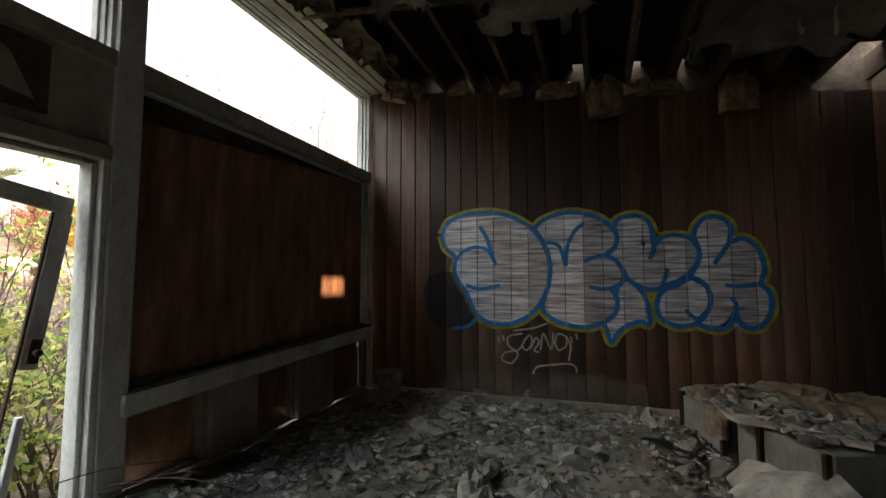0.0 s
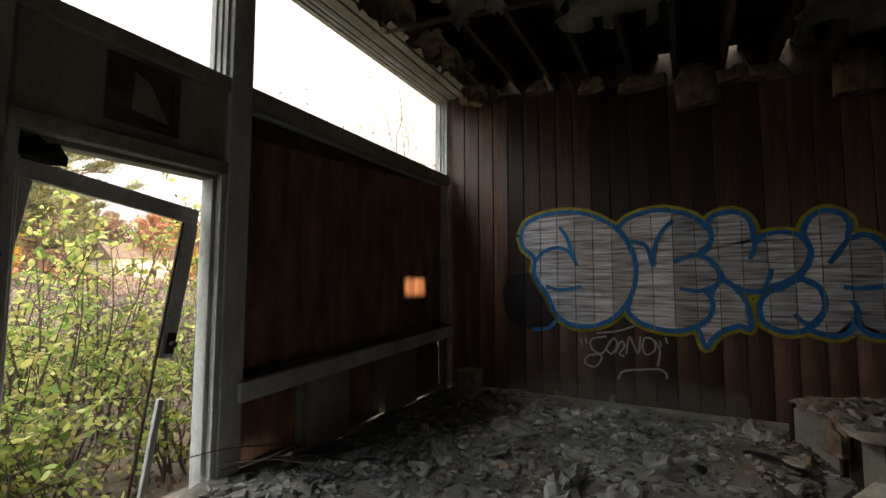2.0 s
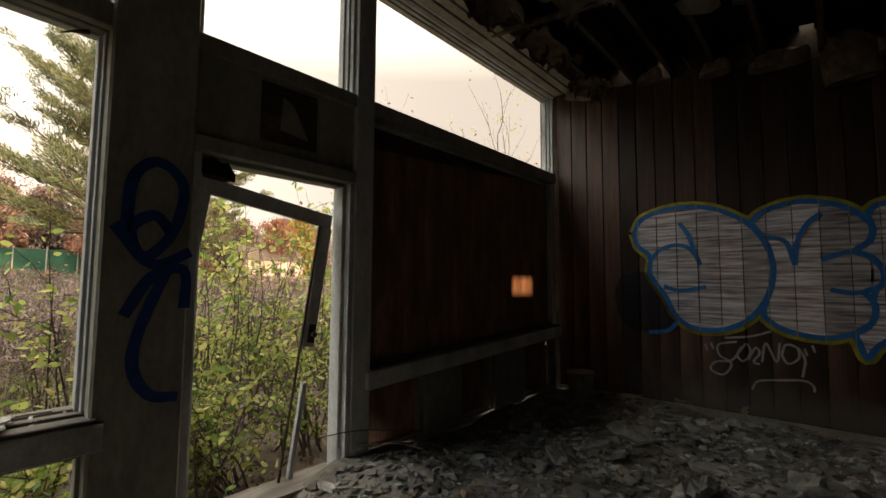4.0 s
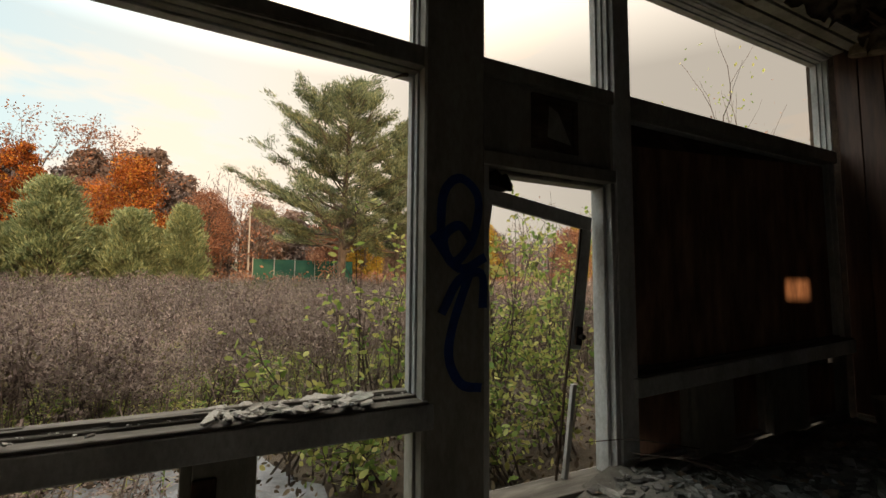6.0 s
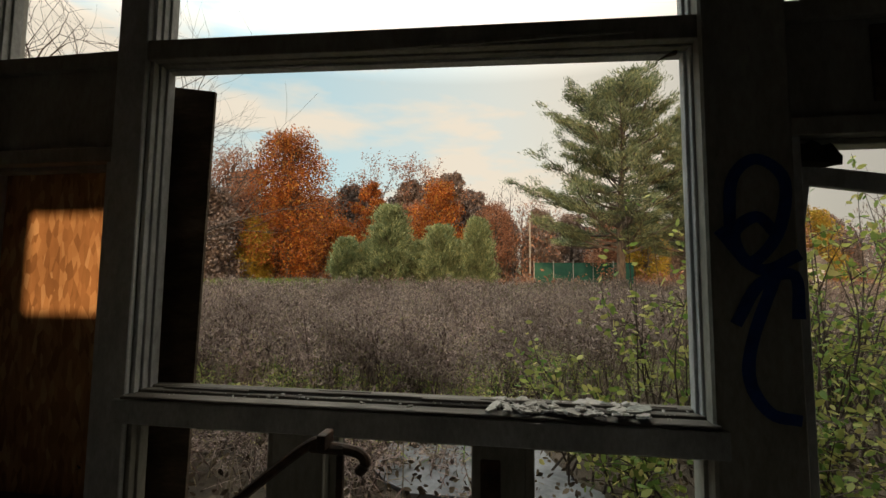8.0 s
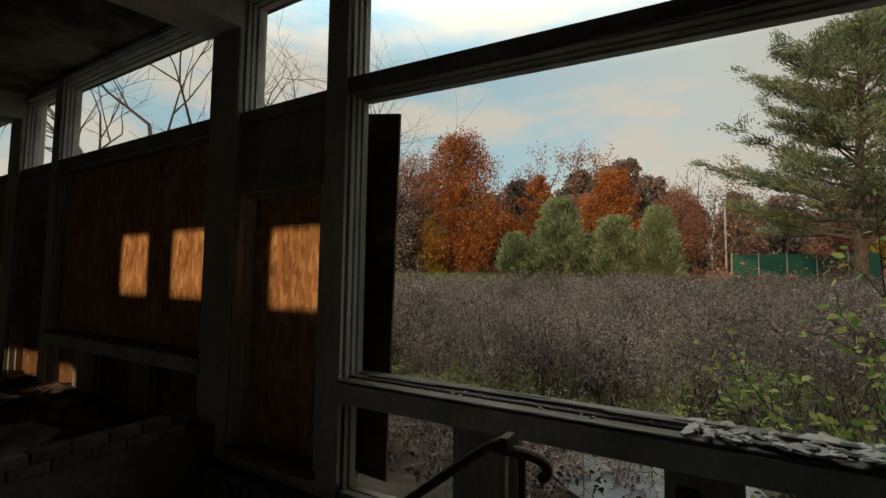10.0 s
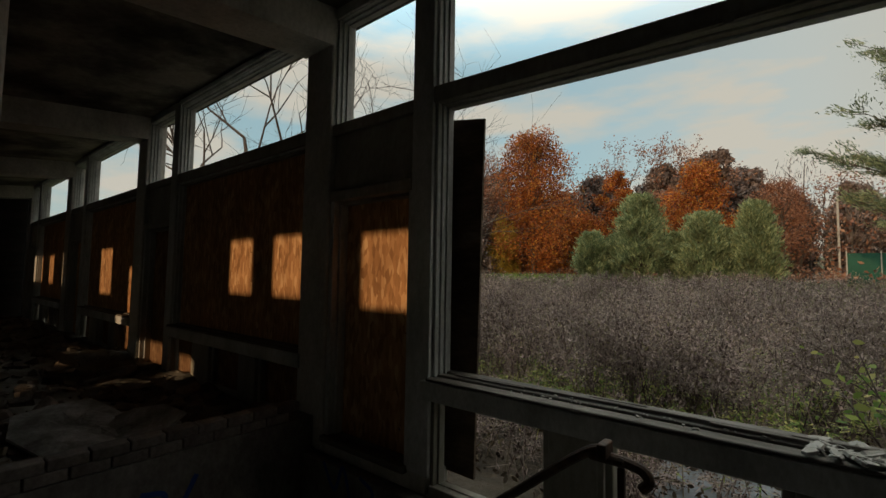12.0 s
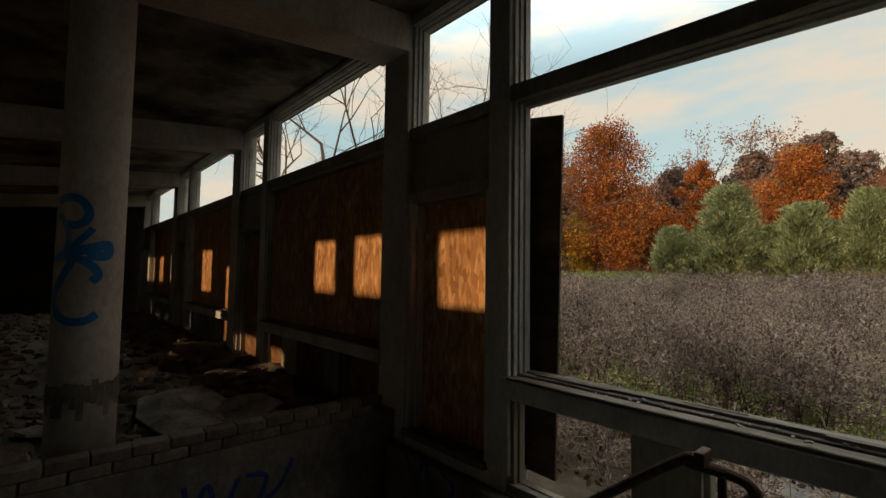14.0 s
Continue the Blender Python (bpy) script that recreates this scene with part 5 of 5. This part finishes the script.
vent = thing("wall_vent", "small dark square vent with a torn flap", "vent", at=(1.05, 0.028, 2.43))
boxes("frame", [(-0.2, 0.2, -0.02, 0.0, 0.15, 0.19), (-0.2, 0.2, -0.02, 0.0, -0.19, -0.15), (-0.2, -0.16, -0.02, 0.0, -0.15, 0.15), (0.16, 0.2, -0.02, 0.0, -0.15, 0.15)], JOIST, vent)
box("backing", (-0.16, 0.16, -0.004, 0.0, -0.15, 0.15), JOIST, vent, bevel=0)
bm = bmesh.new()
bm.faces.new([bm.verts.new(p) for p in ((-0.06, -0.02, 0.12), (0.02, -0.02, 0.08), (0.14, -0.012, -0.13), (-0.07, -0.014, -0.10))])
part("torn_flap", bm, PAINT_DIM, vent)

# ---- hanging lamp stub, splinter, cable ----
stub = thing("lamp_stub", "small pale lamp stub hanging from the ceiling", "lamp", at=(0.62, -0.3, 3.1))
bm = bmesh.new()
tube(bm, [(0, 0, 0), (0, 0, 0.14), (0, 0, 0.16), (0, 0, 0.72)], [0.075, 0.07, 0.02, 0.015], 18)
part("socket", bm, STEEL, stub)
bm = bmesh.new()
tube(bm, spline([(-0.02, 0.06, 2.565), (-0.07, 0.04, 2.54), (-0.13, 0.02, 2.50)], 3), [0.014, 0.012, 0.011, 0.008, 0.006, 0.004, 0.002], 5)
tagged(part("wood_splinter", bm, JOIST), "dark wood splinter jutting from the window frame", "splinter")
for i, (a, b, c) in enumerate([((1.58, -0.05, 0.16), (1.9, -0.3, 0.2), (2.3, -0.5, 0.06)), ((1.6, -0.05, 0.2), (1.75, -0.45, 0.24), (1.95, -0.8, 0.12)), ((1.3, 0.05, 0.28), (1.6, -0.1, 0.3), (2.05, -0.25, 0.22))]):
    bm = bmesh.new()
    tube(bm, spline([a, b, c], 6), 0.004, 5)
    tagged(part("dry_vine", bm, TWIG), "thin dry vine reaching in through the doorway", "vine", "dry vines")

for i, x in enumerate((-1.75, -1.2, -0.75)):
    r = random.Random(700 + i)
    box("loose_lath", (x, x + 0.5, -0.012, 0.0, 2.645, 2.668), PAINT_DIM, bevel=0.003, m=pose(0, -0.013, 0, 0, 0.4 * r.gauss(0, 1), 0))
    tagged(bpy.data.objects["loose_lath" if not i else "loose_lath.%03d" % i], "loose peeling lath on the window head", "lath", "loose laths")

# ---- handrail ----
rail = thing("handrail", "rusty stair handrail with a scrolled end", "handrail", at=(-1.70, -0.38, 0.06))
bm = bmesh.new()
tube(bm, spline([(0.16, 0.0, 0.46), (0.19, 0, 0.50), (0.15, 0, 0.545), (0.0, 0, 0.56), (-0.1, 0, 0.545), (-0.62, 0, 0.13), (-2.4, 0, -1.3)], 8), 0.024, 10)
part("rail", bm, METAL, rail)
box("cap", (-0.07, 0.10, -0.03, 0.03, 0.535, 0.575), METAL, rail, bevel=0.012)
box("bracket", (-0.01, 0.03, -0.07, 0.03, 0.565, 0.63), METAL, rail)
box("baluster", (-0.03, 0.0, -0.015, 0.015, -0.15, 0.54), PAINT_DIM, rail)
box("baluster", (0.06, 0.09, -0.015, 0.015, -0.05, 0.53), METAL, rail)
for i in range(3):
    box("baluster", (-0.86 - 0.6 * i, -0.83 - 0.6 * i, -0.012, 0.012, -1.1 - 0.45 * i, -0.06 - 0.48 * i), METAL, rail)
box("socket_cover", (-1.03, -0.93, -0.012, -0.001, 0.22, 0.47), METAL, None, bevel=0.006)
tagged(bpy.data.objects["socket_cover"], "dark rusted outlet plate on the low panel", "outlet plate")

# ---- low cabinet under debris, bucket ----
cab = thing("low_cabinet", "low pale green steel cabinet buried under fallen plaster", "cabinet", at=(4.05, -3.37, 0.0))
cab.rotation_euler = (0, 0, radians(202))
box("body", (0.0, 1.38, 0.03, 0.86, 0.0, 0.42), STEEL, cab, bevel=0.01)
box("end_post", (-0.012, 0.035, 0.0, 0.05, 0.0, 0.44), METAL, cab, "dark rusted corner post")
for a, b in ((0.05, 0.50), (0.68, 0.86), (0.92, 1.34)):
    p = box("door", (a, b, 0.0, 0.028, 0.03, 0.415), STEEL, cab, bevel=0.006)
    box("edge_strip", (b + 0.004, b + 0.036, -0.012, 0.028, 0.0, 0.42), METAL, p, "rust-brown edge strip")
# no real opening: a near-black strip puts the gap's shade into colour
box("recess", (0.545, 0.675, 0.022, 0.029, 0.0, 0.42), ROOF, cab, "near-black strip painted as the shade between doors")


def ragged_slab(name, cx, cy, cz, lx, ly, thick, material, label, category, rot=(0, 0, 0), seed=0, rough=0.05, n=16):
    """A broken piece with an uneven outline and a lumpy top."""
    r = random.Random(seed)
    bm = bmesh.new()
    rings = []
    edge = [(math.cos(2 * math.pi * i / n), math.sin(2 * math.pi * i / n), r.uniform(0.78, 1.1)) for i in range(n)]
    for f, z in ((1.0, 0.0), (1.0, thick * 0.7), (0.6, thick), (0.25, thick)):
        rings.append([bm.verts.new((lx / 2 * c * q * f, ly / 2 * s * q * f, z + rough * r.uniform(-1, 1) * (z > 0))) for c, s, q in edge])
    for a, b in zip(rings, rings[1:]):
        for i in range(n):
            bm.faces.new((a[i], a[(i + 1) % n], b[(i + 1) % n], b[i]))
    bm.faces.new(rings[0][::-1])
    bm.faces.new(rings[-1])
    ob = part(name, bm, material)
    ob.matrix_world = pose(cx, cy, cz, *rot)
    return tagged(ob, label, category)


ragged_slab("fallen_plaster", 3.42, -4.02, 0.42, 1.15, 1.0, 0.03, PLASTER, "broken plaster sheet lying over the cabinet", "debris", (2, 2, 22), 1, 0.015, 26)
ragged_slab("fallen_insulation", 3.95, -3.72, 0.42, 0.62, 0.62, 0.06, INSUL, "torn pale insulation heap on the cabinet", "debris", (0, 0, 10), 2, 0.04, 24)
ragged_slab("fallen_insulation", 3.75, -4.3, 0.425, 1.3, 0.62, 0.11, INSUL, "torn pale insulation heap on the cabinet", "debris", (0, 0, 22), 3, 0.05, 30)
ragged_slab("fallen_insulation", 3.56, -3.53, 0.24, 0.2, 0.13, 0.2, INSUL, "ragged insulation hanging over the cabinet edge", "debris", (0, 0, 22), 4, 0.04, 14)
ragged_slab("fallen_insulation", 4.5, -4.25, 0.05, 0.7, 1.1, 0.33, INSUL, "torn insulation heaped between the cabinet and the wall", "debris", (0, 0, 15), 14, 0.05, 24)
ragged_slab("plaster_sheet", 3.02, -3.62, 0.07, 0.5, 0.5, 0.02, PLASTER, "broken pale board leaning against the cabinet", "debris", (-58, 0, 25), 5, 0.004, 8)
ragged_slab("plaster_sheet", 2.72, -3.72, 0.1, 0.75, 0.6, 0.03, RUBBLE, "broken board leaning against the cabinet", "debris", (-42, 8, 40), 6, 0.01, 10)
ragged_slab("plaster_sheet", 3.5, -3.28, 0.17, 0.42, 0.2, 0.02, PLASTER, "pale broken board lying before the cabinet", "debris", (8, 5, 12), 7, 0.006, 10)
bucket = thing("bucket", "dirty pale plastic bucket in the corner", "bucket", at=(4.55, -0.42, 0.03))
bm = bmesh.new()
tube(bm, [(0, 0, 0), (0, 0, 0.27), (0, 0, 0.275), (0, 0, 0.30), (0, 0, 0.29), (0, 0, 0.05)], [0.125, 0.15, 0.162, 0.162, 0.145, 0.12], 28)
part("tub", bm, PLASTIC, bucket)
bm = bmesh.new()
tube(bm, [(0.16 * math.cos(a / 10 * math.pi), -0.09 + 0.0 * a, 0.29 - 0.13 * math.sin(a / 10 * math.pi)) for a in range(11)], 0.004, 5)
part("handle", bm, METAL, bucket)


ragged_slab("rotted_wood", 0.59, 0.08, 1.955, 0.26, 0.12, 0.09, ROOF, "black rotted wood at the doorway's upper corner", "debris", (0, 6, 0), 91, 0.03, 14)

# ---- rubble ----
def shards(name, count, place, smin, smax, material, label, seed, flat=0.3):
    r = random.Random(seed)
    verts, faces = [], []
    for _ in range(count):
        x, y, z = place(r)
        s = smin + (smax - smin) * r.random() ** 2.5
        m = pose(x, y, z + s * flat * 0.35, r.gauss(0, 16), r.gauss(0, 16), r.uniform(0, 360))
        i = len(verts)
        n = r.choice((5, 6, 6, 7))
        a = [r.uniform(0.55, 1.15) for _ in range(n)]
        for z0, k in ((-0.5, 1.0), (0.5, 0.86)):
            for j in range(n):
                t = 2 * math.pi * j / n
                verts.append(tuple(m @ Vector((s * 0.62 * k * a[j] * math.cos(t), s * 0.42 * k * a[j] * math.sin(t), s * flat * (z0 + r.uniform(-0.25, 0.25))))))
        faces.append(tuple(range(i + n - 1, i - 1, -1)))
        faces.append(tuple(range(i + n, i + 2 * n)))
        faces.extend((i + j, i + (j + 1) % n, i + n + (j + 1) % n, i + n + j) for j in range(n))
    me = bpy.data.meshes.new(name)
    me.from_pydata(verts, [], faces)
    me.materials.append(material)
    return tagged(new(name, me), label, "debris", "", "stuff")


def east_spot(r):
    x, y = r.uniform(0.6, 4.75), -0.1 - 5.4 * r.random()
    return x, y, debris_height(x, y)


def west_spot(r):
    x, y = -5.1 - 14 * r.random() ** 1.6, -0.1 - 6 * r.random()
    return x, y, 1.6 * debris_height(x, y)


def cabinet_spot(r):
    a, b = r.uniform(0.0, 1.3), r.uniform(0.0, 0.8)
    return 4.05 - 0.927 * a + 0.375 * b, -3.37 - 0.375 * a - 0.927 * b, 0.45 + 0.05 * r.random() * b


shards("cabinet_debris", 650, cabinet_spot, 0.03, 0.16, RUBBLE, "shredded insulation and plaster on the cabinet", 12, 0.2)
shards("plaster_rubble", 13000, east_spot, 0.008, 0.1, RUBBLE, "grey broken plaster strewn over the floor", 1, 0.22)
shards("thin_rubble", 480, east_spot, 0.06, 0.3, RUBBLE, "flat torn ceiling sheets strewn over the floor", 2, 0.07)
shards("tan_rubble", 450, east_spot, 0.03, 0.15, INSUL, "tan insulation scraps strewn over the floor", 3, 0.25)
shards("dark_rubble", 2600, west_spot, 0.04, 0.25, RUBBLE_DARK, "dark ceiling debris strewn over the far floor", 4)
shards("west_tan_rubble", 300, west_spot, 0.08, 0.4, INSUL, "tan insulation scraps on the far floor", 6, 0.2)
for i in range(16):
    r = random.Random(100 + i)
    x, y = r.uniform(2.2, 4.5), -r.uniform(0.8, 3.4)
    ragged_slab("plaster_chunk", x, y, debris_height(x, y) + 0.01, r.uniform(0.2, 0.42), r.uniform(0.15, 0.3), r.uniform(0.03, 0.09), RUBBLE, "large broken chunk of grey plaster on the floor", "debris", (r.gauss(0, 12), r.gauss(0, 12), r.uniform(0, 360)), i, 0.03, 11)
for i in range(10):
    r = random.Random(200 + i)
    x, y = -5.3 - 5 * r.random(), -0.5 - 2.2 * r.random()
    ragged_slab("ceiling_sheet", x, y, 1.6 * debris_height(x, y) + 0.03, r.uniform(0.4, 1.0), r.uniform(0.3, 0.7), 0.05, RUBBLE, "fallen ceiling sheet lying on the far floor", "debris", (r.gauss(0, 10), r.gauss(0, 10), r.uniform(0, 360)), 40 + i, 0.02, 9)
ragged_slab("ceiling_sheet", -5.6, -1.4, 0.10, 1.3, 0.8, 0.05, RUBBLE, "fallen ceiling sheet lying beside the pit", "debris", (8, 12, 30), 77, 0.02, 9)

# paint flakes on the window sill
def sill_spot(r):
    return r.uniform(-1.0, -0.22), r.uniform(-0.04, 0.17), 0.722


shards("paint_flakes", 170, sill_spot, 0.03, 0.12, PLASTIC, "pale curled paint flakes heaped on the sill", 8, 0.12)
ragged_slab("paint_flake", -0.26, 0.05, 0.735, 0.16, 0.1, 0.008, STEEL, "pale turquoise paint flake on the sill", "flake", (6, -8, 20), 9, 0.004, 7)


def litter_spot(r):
    return r.uniform(-2.9, 0.0), r.uniform(-0.04, 0.19), 0.718


shards("sill_litter", 120, litter_spot, 0.008, 0.035, PLASTIC, "small paint crumbs along the sill", 10, 0.3)
# splits in the bare sill
for i in range(9):
    r = random.Random(300 + i)
    x = -2.9 + 0.31 * i
    box("sill_splinter", (x, x + r.uniform(0.3, 0.7), 0.0, 0.014 + 0.012 * r.random(), 0.722, 0.734 + 0.006 * r.random()), RAWWOOD, bevel=0.002, m=pose(0, 0.03 + 0.12 * r.random(), 0, 0, 0, 0))
    tagged(bpy.data.objects["sill_splinter" if not i else "sill_splinter.%03d" % i], "lifted grey splinter on the cracked sill", "splinter", "sill splinters")


# ---- torn ceiling ----
def torn_sheet(cx, cy, w, d, hang, seed, material=INSUL, label="torn tan insulation hanging from the joists"):
    """A ragged sheet under the joists whose edge curls down."""
    r = random.Random(seed)
    nx, ny = 14, 12
    bm = bmesh.new()
    grid = []
    for j in range(ny + 1):
        row = []
        for i in range(nx + 1):
            u, v = i / nx - 0.5, j / ny - 0.5
            e = max(abs(u), abs(v)) * 2
            ragged = 1 + 0.16 * noise.noise(Vector((u * 7 + seed, v * 7, seed))) * e
            x, y = cx + w * u * ragged, cy + d * v * ragged
            z = roof_z(y) - 0.045 - hang * max(0, e - 0.45) ** 2 * 3 * (0.5 + noise.noise(Vector((u * 4, v * 4, seed * 3.1)))) - 0.03 * abs(noise.noise(Vector((u * 12, v * 12, seed))))
            row.append(bm.verts.new((x, y, min(z, roof_z(y) - 0.03))))
        grid.append(row)
    for j in range(ny):
        for i in range(nx):
            if not (i in (0, nx - 1) or j in (0, ny - 1)) or r.random() > 0.3:
                bm.faces.new((grid[j][i], grid[j][i + 1], grid[j + 1][i + 1], grid[j + 1][i]))
    solid = bmesh.ops.solidify(bm, geom=bm.faces[:], thickness=0.012)
    t = thing("torn_insulation", label, "insulation", "torn ceiling insulation")
    part("sheet", bm, material, t, smooth=True)
    for i in range(3):
        x, y = cx + w * r.uniform(-0.4, 0.4), cy + d * r.uniform(-0.4, 0.4)
        b2 = bmesh.new()
        ribbon(b2, spline([(x, y, roof_z(y) - 0.04), (x + 0.03, y, roof_z(y) - 0.12), (x + r.gauss(0, 0.05), y, roof_z(y) - 0.16 - 0.14 * r.random())], 4), 0.05, (0, 1, 0.1))
        part("shred", b2, material, t)
    return t


torn_sheet(4.55, -0.62, 0.5, 0.45, 0.25, 1)
torn_sheet(3.5, -0.6, 0.9, 0.4, 0.15, 2)
torn_sheet(2.3, -0.62, 1.0, 0.4, 0.2, 3)
for i in range(3):
    box("ceiling_trim", (1.79, 4.8, -0.13 - 0.12 * i, -0.035 - 0.12 * i, roof_z(-0.1 - 0.12 * i) - 0.055 + 0.012 * i, roof_z(-0.1 - 0.12 * i) - 0.02 + 0.012 * i), PAINT_DIM)
    tagged(bpy.data.objects["ceiling_trim" if not i else "ceiling_trim.%03d" % i], "peeling painted trim board along the ceiling edge", "trim", "", "structure")
for cx, cy, w, d, hang, seed in ((2.75, -1.3, 0.55, 0.5, 0.2, 4), (2.95, -2.35, 0.7, 0.95, 0.25, 5), (3.55, -4.05, 0.9, 1.2, 0.3, 6), (2.7, -4.9, 1.0, 0.9, 0.3, 7)):
    torn_sheet(cx, cy, w, d, hang, seed, PLASTER, "pale torn plasterboard sagging beneath the joists")
for i, (y, w, h) in enumerate([(-1.85, 0.3, 0.12), (-2.89, 0.46, 0.42), (-4.09, 0.34, 0.36), (-2.35, 0.5, 0.14), (-3.45, 0.4, 0.10), (-0.35, 0.4, 0.2), (-1.2, 0.3, 0.08), (-3.2, 0.3, 0.12)]):
    r = random.Random(400 + i)
    ragged_slab("hanging_insulation", 4.76, y, 3.86 + 0.135 * y - h * 0.75, 0.18, w, h, INSUL, "clump of torn insulation at the wall's top", "insulation", (r.gauss(0, 6), r.gauss(0, 6), 0), 60 + i, 0.05, 13)
for i in range(7):
    r = random.Random(500 + i)
    y = -0.5 - 0.55 * i
    bm = bmesh.new()
    tube(bm, spline([(4.6 - 0.3 * r.random(), y, roof_z(y)), (4.58, y - 0.05, roof_z(y) - 0.12), (4.6, y - 0.03 * i, roof_z(y) - 0.22)], 4), 0.006, 4)
    tagged(part("hanging_strip", bm, INSUL), "thin torn strip hanging from the ceiling", "strip", "hanging ceiling strips")

# ---- slab and litter outside the low panes ----
ragged_slab("pale_slab", -1.25, 1.35, -0.14, 1.7, 1.3, 0.06, SLAB, "pale stone slab lying outside the window", "slab", (0, 0, 15), 71, 0.004, 14)
ragged_slab("pale_slab", -0.55, 1.0, -0.13, 0.6, 0.7, 0.06, SLAB, "pale broken slab outside the window", "slab", (0, 2, 50), 72, 0.004, 9)
ragged_slab("white_board", -1.2, 1.9, 0.0, 0.3, 0.3, 0.03, PLASTIC, "torn white board lying among leaves", "board", (40, 20, 30), 73, 0.004, 5)


# ---- brick capping along the pit, brick by brick ----
bm = bmesh.new()
add_box(bm, 0, 0.105, 0, 0.20, 0, 0.07, 0.006)
brick_mesh = mesh_of(bm, "brick", BRICK)
cap = thing("brick_capping", "grey brick capping along the stair pit", "capping", kind="structure", at=(-4.515, -3.6, 0.172))
for i in range(16):
    for j in range(2):
        b = new("brick", brick_mesh)
        b.parent = cap
        b.matrix_basis = pose(0.002 + 0.004 * random.random(), 0.209 * i + 0.1 * j, 0.074 * j + 0.002 * random.random(), 0, 0, random.gauss(0, 0.6))
